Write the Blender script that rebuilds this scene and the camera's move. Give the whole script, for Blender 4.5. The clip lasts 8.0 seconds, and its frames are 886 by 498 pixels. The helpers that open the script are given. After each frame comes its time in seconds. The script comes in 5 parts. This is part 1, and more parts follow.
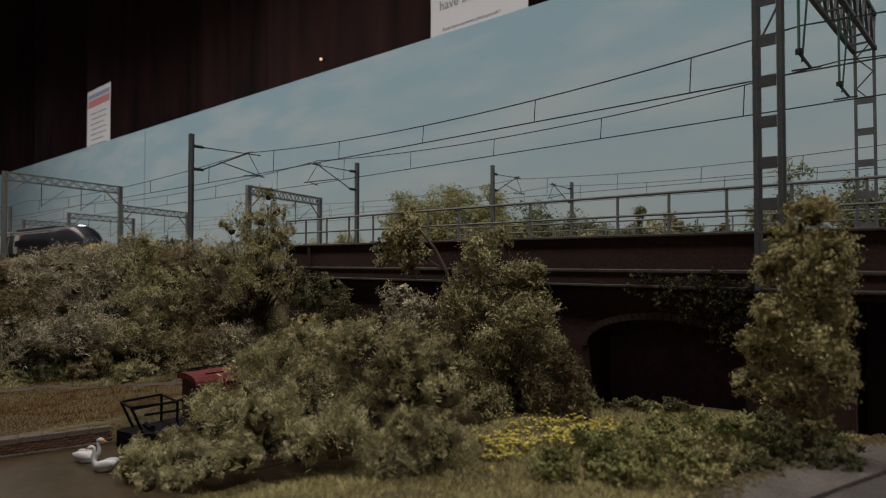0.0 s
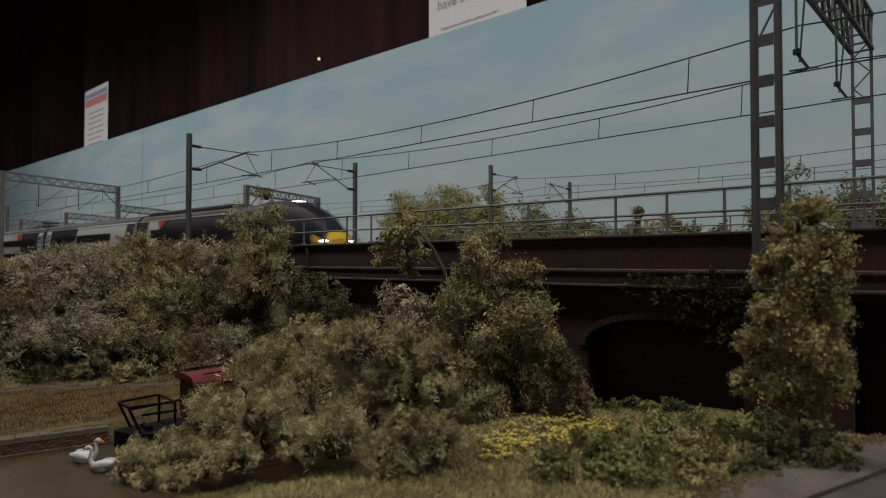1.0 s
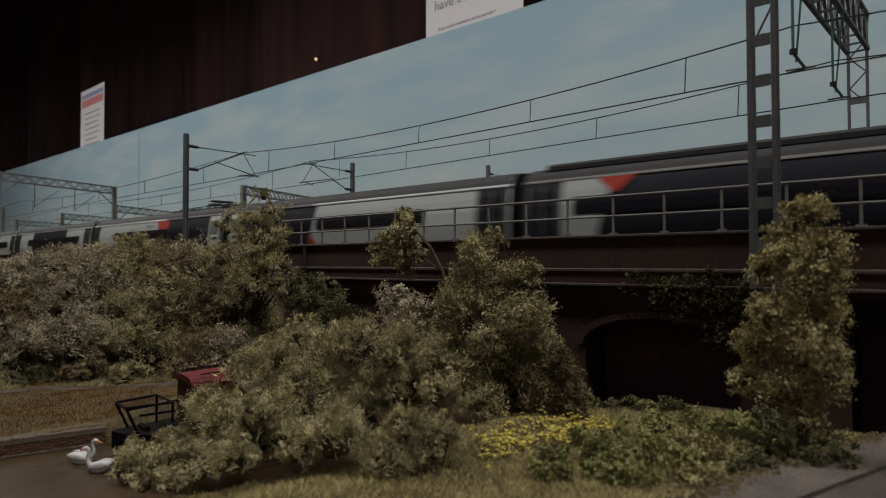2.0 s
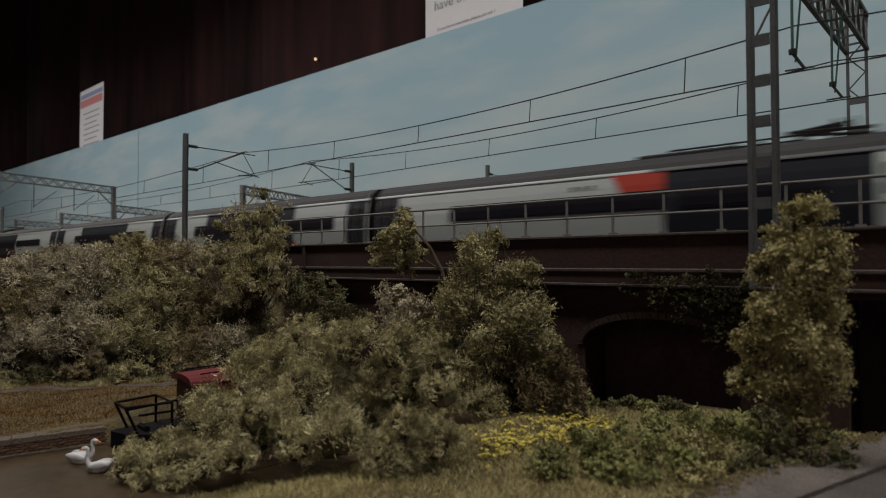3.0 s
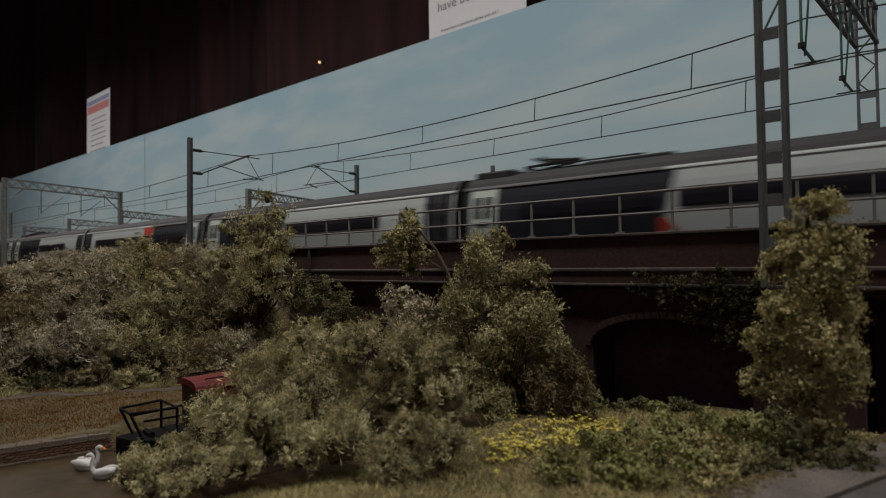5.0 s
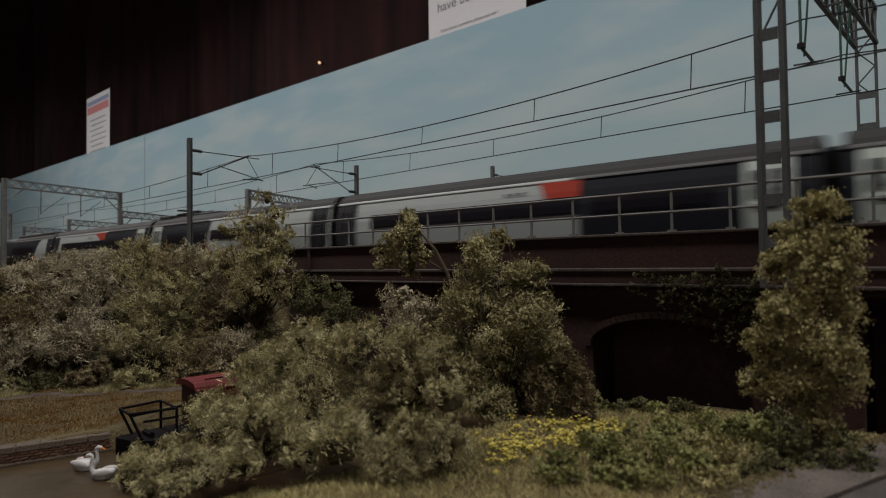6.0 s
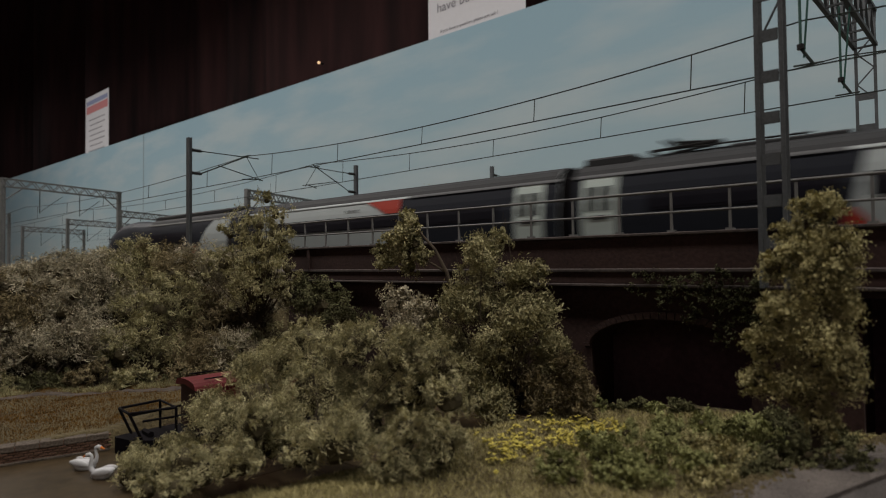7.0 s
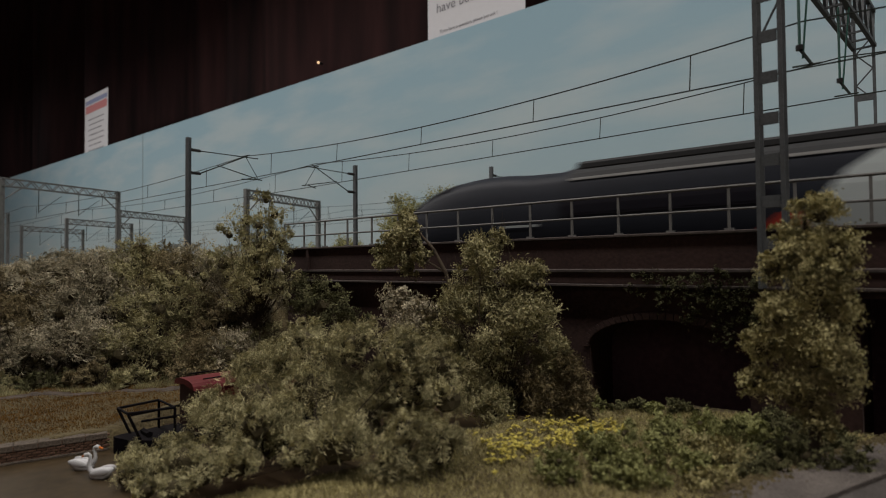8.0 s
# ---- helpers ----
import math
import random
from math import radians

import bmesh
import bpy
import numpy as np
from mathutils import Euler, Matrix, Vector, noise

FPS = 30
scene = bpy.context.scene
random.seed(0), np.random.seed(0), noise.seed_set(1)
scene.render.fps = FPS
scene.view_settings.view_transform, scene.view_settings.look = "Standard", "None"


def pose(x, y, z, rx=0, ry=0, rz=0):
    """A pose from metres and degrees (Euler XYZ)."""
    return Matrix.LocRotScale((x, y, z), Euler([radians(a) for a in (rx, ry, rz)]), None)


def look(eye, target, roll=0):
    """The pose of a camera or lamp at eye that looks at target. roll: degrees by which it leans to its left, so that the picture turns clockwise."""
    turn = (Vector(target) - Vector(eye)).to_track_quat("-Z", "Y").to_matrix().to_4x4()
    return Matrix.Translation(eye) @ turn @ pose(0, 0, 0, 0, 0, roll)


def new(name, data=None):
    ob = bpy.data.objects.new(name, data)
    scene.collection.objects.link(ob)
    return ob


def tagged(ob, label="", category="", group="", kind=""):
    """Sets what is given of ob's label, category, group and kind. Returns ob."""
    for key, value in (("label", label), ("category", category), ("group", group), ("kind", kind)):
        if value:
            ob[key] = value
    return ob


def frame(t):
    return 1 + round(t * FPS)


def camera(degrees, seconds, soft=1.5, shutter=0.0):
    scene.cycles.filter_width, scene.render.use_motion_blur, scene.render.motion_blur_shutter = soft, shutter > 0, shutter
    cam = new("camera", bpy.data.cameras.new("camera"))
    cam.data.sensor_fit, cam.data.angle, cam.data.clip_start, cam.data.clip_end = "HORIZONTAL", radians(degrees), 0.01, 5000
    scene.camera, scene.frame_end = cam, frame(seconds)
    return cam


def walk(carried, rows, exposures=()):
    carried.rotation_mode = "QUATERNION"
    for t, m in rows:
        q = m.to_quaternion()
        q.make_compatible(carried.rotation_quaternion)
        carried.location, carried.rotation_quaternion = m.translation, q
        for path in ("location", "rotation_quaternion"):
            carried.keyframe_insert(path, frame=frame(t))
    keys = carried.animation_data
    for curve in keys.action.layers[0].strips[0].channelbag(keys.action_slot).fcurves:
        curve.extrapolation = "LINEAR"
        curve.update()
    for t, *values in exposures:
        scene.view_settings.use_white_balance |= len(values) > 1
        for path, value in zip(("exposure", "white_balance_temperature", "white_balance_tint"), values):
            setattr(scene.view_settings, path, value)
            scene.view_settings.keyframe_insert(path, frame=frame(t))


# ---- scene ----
# A 1:76 model railway: a viaduct over a canal, in front of a painted sky.
# x runs along the tracks, y away from the viewer, z up; rail top at z = 0.062.
cam = camera(75, 8.0, soft=1.0, shutter=0.4)
# a close-up lens: the tracks and the hedge are sharp, the near bank is a little soft
cam.data.dof.use_dof = True
cam.data.dof.focus_distance, cam.data.dof.aperture_fstop = 0.34, 20.0
PATH = [
    (0, (0.00001, 0.00001, 0.06001), (-1.27519, 1.54009, 0.10505), 0.006),
    (0.5, (0.00003, 0.00011, 0.06004), (-1.27552, 1.53991, 0.10463), -0.022),
    (1, (-0.00004, 0.00005, 0.05998), (-1.27023, 1.54428, 0.10484), 0.007),
    (1.5, (-0.00015, -0.00012, 0.05981), (-1.26501, 1.54844, 0.10535), -0.071),
    (3, (-0.00028, -0.00021, 0.05968), (-1.26152, 1.55129, 0.10573), -0.064),
    (3.5, (-0.00006, -0.00013, 0.05965), (-1.26492, 1.54838, 0.10728), -0.158),
    (4, (-0.00126, 0.00123, 0.05976), (-1.27655, 1.54111, 0.10867), -0.325),
    (4.5, (-0.00173, 0.00212, 0.05963), (-1.28026, 1.53926, 0.11018), -0.666),
    (6, (-0.00156, 0.00223, 0.05964), (-1.27905, 1.54018, 0.11204), -0.715),
    (6.5, (-0.00179, 0.00193, 0.05951), (-1.27735, 1.54143, 0.11319), -0.644),
    (7, (-0.00183, 0.00188, 0.05949), (-1.27640, 1.54220, 0.11315), -0.595),
    (7.5, (-0.00183, 0.00189, 0.05946), (-1.27553, 1.54292, 0.11346), -0.559),
    (8, (-0.00173, 0.00190, 0.05951), (-1.27439, 1.54378, 0.11366), -0.522),
]
walk(cam, [(t, look(eye, target, roll)) for t, eye, target, roll in PATH])

RAIL = 0.062          # height of the rail tops
TRACK_A, TRACK_B = 0.2715, 0.345   # centre lines of the two tracks
FACE = 0.243          # front of the viaduct's parapet
BACK = 0.86           # painted sky

# ---- light ----
world = bpy.data.worlds.new("hall_light")
scene.world = world
world.use_nodes = True
bg = world.node_tree.nodes["Background"]
bg.inputs["Color"].default_value = (0.75, 0.60, 0.58, 1)
bg.inputs["Strength"].default_value = 0.07


def strip_lamp(name, x, y, z, tx, ty, tz, sx, sy, watts, colour):
    data = bpy.data.lights.new(name, "AREA")
    data.shape, data.size, data.size_y, data.energy, data.color = "RECTANGLE", sx, sy, watts, colour
    ob = new(name, data)
    ob.matrix_basis = look((x, y, z), (tx, ty, tz))
    return ob


# unseen dim warm fill, added on the visitors' side to lift the dark fronts
strip_lamp("front_fill", -1.8, -2.4, 1.3, -1.8, 0.3, 0.2, 7.5, 1.2, 6.9, (1.0, 0.78, 0.76))
# the layout's own strip lights, hung above the front of the boards
strip_lamp("layout_strip_light", -0.8, 0.08, 0.85, -0.8, 0.25, 0.0, 4.4, 0.08, 22.5, (1.0, 0.92, 0.86))
strip_lamp("layout_strip_light", -1.6, 0.50, 1.00, -1.6, 0.82, 0.25, 7.0, 0.08, 3.3, (0.85, 0.95, 1.0))


# ---- materials ----
def mat(name, colour, rough=0.8, metal=0.0, vary=0.25, size=0.01, bump=0.0, fine=None, second=None, island=False, emit=0.0, spec=0.3, stretch=None):
    m = bpy.data.materials.new(name)
    m.use_nodes = True
    nt = m.node_tree
    b = nt.nodes["Principled BSDF"]
    b.inputs["Roughness"].default_value = rough
    b.inputs["Metallic"].default_value = metal
    b.inputs["Specular IOR Level"].default_value = spec
    if emit:
        b.inputs["Emission Color"].default_value = (*colour, 1)
        b.inputs["Emission Strength"].default_value = emit
    tc = nt.nodes.new("ShaderNodeTexCoord")
    big, small = nt.nodes.new("ShaderNodeTexNoise"), nt.nodes.new("ShaderNodeTexNoise")
    big.inputs["Scale"].default_value = 1.0 / size
    small.inputs["Scale"].default_value = 1.0 / (fine or size * 0.12)
    big.inputs["Detail"].default_value, small.inputs["Detail"].default_value = 4, 3
    place = tc.outputs["Object"]
    if stretch:
        sc = nt.nodes.new("ShaderNodeMapping")
        sc.inputs["Scale"].default_value = stretch
        nt.links.new(place, sc.inputs[0])
        place = sc.outputs[0]
    for n in (big, small):
        nt.links.new(place, n.inputs["Vector"])
    ramp = nt.nodes.new("ShaderNodeMix")
    ramp.data_type = "RGBA"
    dark = tuple(c * (1 - vary) for c in colour)
    lite = second or tuple(min(1, c * (1 + vary)) for c in colour)
    ramp.inputs[6].default_value, ramp.inputs[7].default_value = (*dark, 1), (*lite, 1)
    add = nt.nodes.new("ShaderNodeMath")
    add.operation = "MULTIPLY_ADD"
    add.inputs[1].default_value, add.inputs[2].default_value = 0.5, 0.0
    nt.links.new(small.outputs["Fac"], add.inputs[0])
    sm = nt.nodes.new("ShaderNodeMath")
    sm.operation = "MULTIPLY_ADD"
    sm.inputs[1].default_value = 0.5
    nt.links.new(big.outputs["Fac"], sm.inputs[0])
    nt.links.new(add.outputs[0], sm.inputs[2])
    mp = nt.nodes.new("ShaderNodeMapRange")
    mp.inputs["From Min"].default_value, mp.inputs["From Max"].default_value = 0.32, 0.68
    nt.links.new(sm.outputs[0], mp.inputs["Value"])
    fac = mp.outputs[0]
    if island:
        geo = nt.nodes.new("ShaderNodeNewGeometry")
        mx = nt.nodes.new("ShaderNodeMath")
        mx.operation = "MULTIPLY_ADD"
        mx.inputs[1].default_value = 0.6 if island is True else island
        half = nt.nodes.new("ShaderNodeMath")
        half.operation = "MULTIPLY"
        half.inputs[1].default_value = 0.5 if island is True else 1.0 - island
        nt.links.new(fac, half.inputs[0])
        nt.links.new(geo.outputs["Random Per Island"], mx.inputs[0])
        nt.links.new(half.outputs[0], mx.inputs[2])
        fac = mx.outputs[0]
    nt.links.new(fac, ramp.inputs["Factor"])
    nt.links.new(ramp.outputs[2], b.inputs["Base Color"])
    if bump:
        bp = nt.nodes.new("ShaderNodeBump")
        bp.inputs["Strength"].default_value, bp.inputs["Distance"].default_value = bump, size * 0.1
        nt.links.new(small.outputs["Fac"], bp.inputs["Height"])
        nt.links.new(bp.outputs[0], b.inputs["Normal"])
    return m


M_EARTH = mat("earth_scatter", (0.085, 0.066, 0.034), 0.95, vary=0.45, size=0.03, fine=0.0015, bump=0.6, second=(0.138, 0.110, 0.052))
M_WATER = mat("canal_water", (0.052, 0.037, 0.020), 0.35, vary=0.4, size=0.03, spec=0.15)
M_BRICK = mat("sooty_brick", (0.037, 0.020, 0.017), 0.9, vary=0.45, size=0.02, fine=0.0016, bump=0.07)
# shade inside the openings as a colour, raised a little for lens haze
M_ARCHSHADE = mat("arch_shade", (0.095, 0.056, 0.068), 1.0, vary=0.3, size=0.02, spec=0.05)
M_STONE = mat("weathered_stone", (0.066, 0.055, 0.051), 0.9, vary=0.4, size=0.02, fine=0.002, bump=0.1)
M_COPE = mat("canal_edge_stone", (0.108, 0.088, 0.070), 0.95, vary=0.55, size=0.008, fine=0.0008, bump=0.6)
M_WALLBRICK = mat("canal_brick", (0.120, 0.070, 0.048), 0.9, vary=0.55, size=0.006, fine=0.001, bump=0.4)
M_MORTAR = mat("mortar", (0.095, 0.066, 0.048), 0.95, vary=0.3, size=0.01)
M_STEEL = mat("galvanised_steel", (0.076, 0.084, 0.089), 0.7, 0.15, vary=0.25, size=0.008)
# steel of the distant portals, lightened in colour to stand for haze
M_PORTAL = mat("hazed_steel", (0.135, 0.142, 0.140), 0.7, 0.1, vary=0.25, size=0.02)
M_CANTRAIL = mat("dull_line", (0.10, 0.105, 0.11), 0.6, vary=0.15, size=0.02)
M_RAILPAINT = mat("rail_paint", (0.15, 0.153, 0.148), 0.7, 0.0, vary=0.25, size=0.006)
M_WIRE = mat("wire", (0.035, 0.045, 0.04), 0.5, 0.4, vary=0.2)
M_INSUL = mat("insulator", (0.02, 0.02, 0.02), 0.35, vary=0.2)
M_GREENROD = mat("green_rod", (0.025, 0.085, 0.068), 0.5, vary=0.2)
M_BALLAST = mat("ballast", (0.20, 0.18, 0.16), 0.95, vary=0.4, size=0.01, fine=0.001, bump=0.7)
M_TIMBER = mat("sleeper", (0.10, 0.085, 0.07), 0.9, vary=0.3)
M_RAILMETAL = mat("rail_metal", (0.20, 0.13, 0.09), 0.5, 0.6, vary=0.3)
M_PATH = mat("path_tarmac", (0.112, 0.098, 0.088), 0.95, vary=0.45, size=0.014, fine=0.0008, bump=0.9)
M_ROAD = mat("road_tarmac", (0.070, 0.063, 0.058), 0.9, vary=0.4, size=0.012, fine=0.0008, bump=0.6)
M_WHITE = mat("white_livery", (0.375, 0.425, 0.430), 0.35, vary=0.04, size=0.05)
M_DARK = mat("dark_green_livery", (0.010, 0.013, 0.020), 0.55, vary=0.15, size=0.05, spec=0.2)
M_ROOF = mat("roof_grey", (0.023, 0.025, 0.027), 0.7, vary=0.2, size=0.03)
M_TRAINGLASS = mat("tinted_window", (0.008, 0.008, 0.012), 0.35, vary=0.1, spec=0.15)
M_RED = mat("orange_red", (0.34, 0.040, 0.024), 0.45, vary=0.05)
M_YELLOW = mat("warning_yellow", (0.62, 0.40, 0.04), 0.4, vary=0.05)
M_PALEDOOR = mat("pale_green_door", (0.46, 0.54, 0.51), 0.4, vary=0.06)
M_UNDER = mat("underframe", (0.025, 0.023, 0.022), 0.8, vary=0.3)
M_LAMP = mat("headlamp", (0.85, 0.92, 1.0), emit=5.0)
M_BOATRED = mat("boat_red", (0.105, 0.009, 0.010), 0.6, vary=0.25, size=0.01)
M_BOATBLACK = mat("boat_black", (0.006, 0.005, 0.006), 0.85, vary=0.3, spec=0.08)
M_BOATDARK = mat("boat_maroon", (0.035, 0.009, 0.009), 0.6, vary=0.3)
M_TOWPATH = mat("trodden_earth", (0.075, 0.060, 0.048), 0.95, vary=0.5, size=0.008, fine=0.001, bump=0.5)
M_SWAN = mat("swan_white", (0.52, 0.53, 0.54), 0.6, vary=0.05)
M_BEAK = mat("swan_beak", (0.75, 0.22, 0.04), 0.5, vary=0.1)
M_SEAM = mat("seam_paint", (0.27, 0.34, 0.37), 0.9, vary=0.1)
M_BELLOWS = mat("black_bellows", (0.010, 0.009, 0.010), 0.9, vary=0.3, size=0.004, spec=0.1)
M_PAPER = mat("paper", (0.60, 0.60, 0.62), 0.9, vary=0.03)
M_INK = mat("ink", (0.22, 0.22, 0.24), 0.9, vary=0.05)
M_PAPERRED = mat("paper_red", (0.50, 0.20, 0.20), 0.9, vary=0.05)
M_PAPERBLUE = mat("paper_blue", (0.25, 0.28, 0.42), 0.9, vary=0.05)
M_DRAPE = mat("brown_drape", (0.020, 0.0055, 0.0055), 0.8, vary=0.75, size=0.26, fine=0.05, spec=0.2, second=(0.044, 0.015, 0.014), stretch=(1, 1, 0.12))
# mid-tone for the unseen walls and ceiling, chosen to bounce soft fill
M_HALL = mat("hall_bounce", (0.42, 0.36, 0.35), 0.9, vary=0.1, size=0.5)
M_TWIG = mat("twig", (0.055, 0.042, 0.028), 0.95, vary=0.3, size=0.004)
# shade between the leaves, put into a dark colour for the cores
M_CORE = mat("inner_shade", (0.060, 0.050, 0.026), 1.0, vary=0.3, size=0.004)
LEAF = {
    "olive": mat("leaf_olive", (0.200, 0.186, 0.088), 0.9, vary=0.65, size=0.012, island=True, spec=0.1, second=(0.530, 0.492, 0.268)),
    "straw": mat("leaf_straw", (0.273, 0.240, 0.124), 0.9, vary=0.6, size=0.012, island=True, spec=0.1, second=(0.525, 0.465, 0.258)),
    "green": mat("leaf_green", (0.116, 0.130, 0.067), 0.9, vary=0.6, size=0.012, island=True, spec=0.1, second=(0.263, 0.285, 0.154)),
    "grey": mat("leaf_grey", (0.205, 0.180, 0.110), 0.9, vary=0.7, size=0.012, island=True, spec=0.1, second=(0.600, 0.545, 0.390)),
    "russet": mat("leaf_russet", (0.105, 0.080, 0.048), 0.9, vary=0.65, size=0.012, island=True, spec=0.1, second=(0.360, 0.300, 0.165)),
    "sage": mat("leaf_sage", (0.180, 0.195, 0.076), 0.9, vary=0.6, size=0.006, island=0.35, spec=0.1, second=(0.41, 0.42, 0.175)),
    "soft": mat("leaf_soft", (0.285, 0.262, 0.120), 0.9, vary=0.55, size=0.006, island=0.35, spec=0.1, second=(0.600, 0.545, 0.275)),
    "fibre": mat("leaf_fibre", (0.325, 0.300, 0.150), 0.9, vary=0.75, size=0.007, island=0.45, spec=0.1, second=(0.780, 0.722, 0.415)),
    "dark": mat("leaf_dark", (0.075, 0.077, 0.039), 0.9, vary=0.6, size=0.012, island=True, spec=0.1, second=(0.185, 0.182, 0.090)),
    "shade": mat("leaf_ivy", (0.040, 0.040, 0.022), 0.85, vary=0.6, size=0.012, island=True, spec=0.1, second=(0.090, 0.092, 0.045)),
    "lime": mat("leaf_lime", (0.225, 0.222, 0.098), 0.9, vary=0.55, size=0.012, island=True, spec=0.1, second=(0.440, 0.430, 0.205)),
    "grass": mat("grass_fibre", (0.290, 0.262, 0.112), 0.95, vary=0.55, size=0.012, island=True, spec=0.1, second=(0.545, 0.485, 0.235)),
    "gold": mat("grass_gold", (0.090, 0.043, 0.008), 0.95, vary=0.8, size=0.016, island=0.4, spec=0.1, second=(0.225, 0.112, 0.020)),
    "flower": mat("flower_yellow", (0.360, 0.310, 0.065), 0.8, vary=0.3, size=0.01, island=True, spec=0.1, second=(0.560, 0.480, 0.110)),
}
M_SKY = bpy.data.materials.new("painted_sky")


def make_sky():
    M_SKY.use_nodes = True
    nt = M_SKY.node_tree
    b = nt.nodes["Principled BSDF"]
    b.inputs["Roughness"].default_value = 0.95
    b.inputs["Specular IOR Level"].default_value = 0.1
    tc = nt.nodes.new("ShaderNodeTexCoord")
    mp = nt.nodes.new("ShaderNodeMapping")
    mp.inputs["Scale"].default_value = (1.8, 1, 6.5)
    mp.inputs["Rotation"].default_value = (0, 0.06, 0)
    nz = nt.nodes.new("ShaderNodeTexNoise")
    nz.inputs["Scale"].default_value, nz.inputs["Detail"].default_value = 2.2, 7
    nt.links.new(tc.outputs["Object"], mp.inputs[0])
    nt.links.new(mp.outputs[0], nz.inputs["Vector"])
    sep = nt.nodes.new("ShaderNodeSeparateXYZ")
    nt.links.new(tc.outputs["Object"], sep.inputs[0])
    hz = nt.nodes.new("ShaderNodeMapRange")
    hz.inputs["From Min"].default_value, hz.inputs["From Max"].default_value = 0.05, 0.45
    nt.links.new(sep.outputs["Z"], hz.inputs["Value"])
    g = nt.nodes.new("ShaderNodeMix")
    g.data_type = "RGBA"
    g.inputs[6].default_value, g.inputs[7].default_value = (0.385, 0.485, 0.512, 1), (0.275, 0.405, 0.475, 1)
    nt.links.new(hz.outputs[0], g.inputs["Factor"])
    cl = nt.nodes.new("ShaderNodeMapRange")
    cl.inputs["From Min"].default_value, cl.inputs["From Max"].default_value = 0.43, 0.66
    cl.inputs["To Max"].default_value = 0.6
    nt.links.new(nz.outputs["Fac"], cl.inputs["Value"])
    c = nt.nodes.new("ShaderNodeMix")
    c.data_type = "RGBA"
    c.inputs[7].default_value = (0.445, 0.508, 0.520, 1)
    nt.links.new(g.outputs[2], c.inputs[6])
    nt.links.new(cl.outputs[0], c.inputs["Factor"])
    nt.links.new(c.outputs[2], b.inputs["Base Color"])


make_sky()


# ---- mesh helpers ----
def put_mesh(name, verts, faces, material, parent=None, label="", smooth=False):
    me = bpy.data.meshes.new(name)
    me.from_pydata([tuple(map(float, v)) for v in verts], [], faces)
    me.materials.append(material)
    if smooth:
        me.polygons.foreach_set("use_smooth", [True] * len(me.polygons))
    me.update()
    ob = new(name, me)
    ob.parent = parent
    if label:
        ob["label"] = label
    return ob


def part(name, bm, material, parent=None, label="", smooth=False):
    me = bpy.data.meshes.new(name)
    bmesh.ops.recalc_face_normals(bm, faces=bm.faces)
    bm.to_mesh(me)
    bm.free()
    me.materials.append(material)
    if smooth:
        me.polygons.foreach_set("use_smooth", [True] * len(me.polygons))
    ob = new(name, me)
    ob.parent = parent
    if label:
        ob["label"] = label
    return ob


def thing(name, label, category, at=(0, 0, 0), group="", kind="", rz=0):
    ob = new(name)
    ob.empty_display_size = 0.01
    ob.matrix_basis = pose(*at, 0, 0, rz)
    return tagged(ob, label, category, group, kind)


def box(bm, x0, x1, y0, y1, z0, z1, bevel=0.0):
    geo = bmesh.ops.create_cube(bm, size=1, matrix=Matrix.Translation(((x0 + x1) / 2, (y0 + y1) / 2, (z0 + z1) / 2))
                                @ Matrix.Diagonal((x1 - x0, y1 - y0, z1 - z0, 1)))
    if bevel:
        es = list({e for v in geo["verts"] for e in v.link_edges})
        bmesh.ops.bevel(bm, geom=es, offset=bevel, segments=1, affect="EDGES")
    return bm


def boxes(*rows, bevel=0.0):
    bm = bmesh.new()
    for r in rows:
        box(bm, *r, bevel=bevel)
    return bm


def bar(bm, a, b, r, n=6, r2=None):
    """A round bar from a to b."""
    a, b = Vector(a), Vector(b)
    d = b - a
    m = Matrix.Translation((a + b) / 2) @ d.to_track_quat("Z", "Y").to_matrix().to_4x4()
    bmesh.ops.create_cone(bm, cap_ends=True, segments=n, radius1=r, radius2=r if r2 is None else r2, depth=d.length, matrix=m)
    return bm


def bars(*rows, n=6):
    bm = bmesh.new()
    for a, b, r in rows:
        bar(bm, a, b, r, n)
    return bm


def flat_bar(bm, a, b, w, h):
    """A rectangular bar from a to b, w across and h deep."""
    a, b = Vector(a), Vector(b)
    d = b - a
    m = Matrix.Translation((a + b) / 2) @ d.to_track_quat("Z", "Y").to_matrix().to_4x4() @ Matrix.Diagonal((w, h, d.length, 1))
    bmesh.ops.create_cube(bm, size=1, matrix=m)
    return bm


def smoothstep(a, b, v):
    t = min(1, max(0, (v - a) / (b - a)))
    return t * t * (3 - 2 * t)


# ---- ground ----
WATER = -0.015


def canal_left(y):
    return -0.2945 + 0.34 * min(y, 0.098) - 0.55 * max(0.0, y - 0.098)


def canal_right(y):
    return -0.2020 + 0.30 * y


def toe(y):
    return -0.475 + 0.75 * y


DECK_LEFT = -0.345


def ground_z(x, y):
    l, r = canal_left(y), canal_right(y)
    if x > r:
        z = -0.012 + 0.012 * smoothstep(r, r + 0.03 + 0.035 * smoothstep(0.17, 0.12, y), x)
    elif x > l:
        return -0.03
    else:
        z = -0.0085
        z += 0.066 * smoothstep(0.0, 0.12, toe(y) - x)
    if x > DECK_LEFT + 0.004 and y > FACE + 0.008:
        z = -0.024
    if y > (0.41 if x > DECK_LEFT + 0.004 else FACE + 0.01):
        z = 0.05
    z += 0.003 * noise.noise((x * 25, y * 25, 0)) + 0.0012 * noise.noise((x * 90, y * 90, 3))
    return z


def axis(*spans):
    vals = []
    for a, b, n in spans:
        vals += list(np.linspace(a, b, n, endpoint=False))
    return vals + [spans[-1][1]]


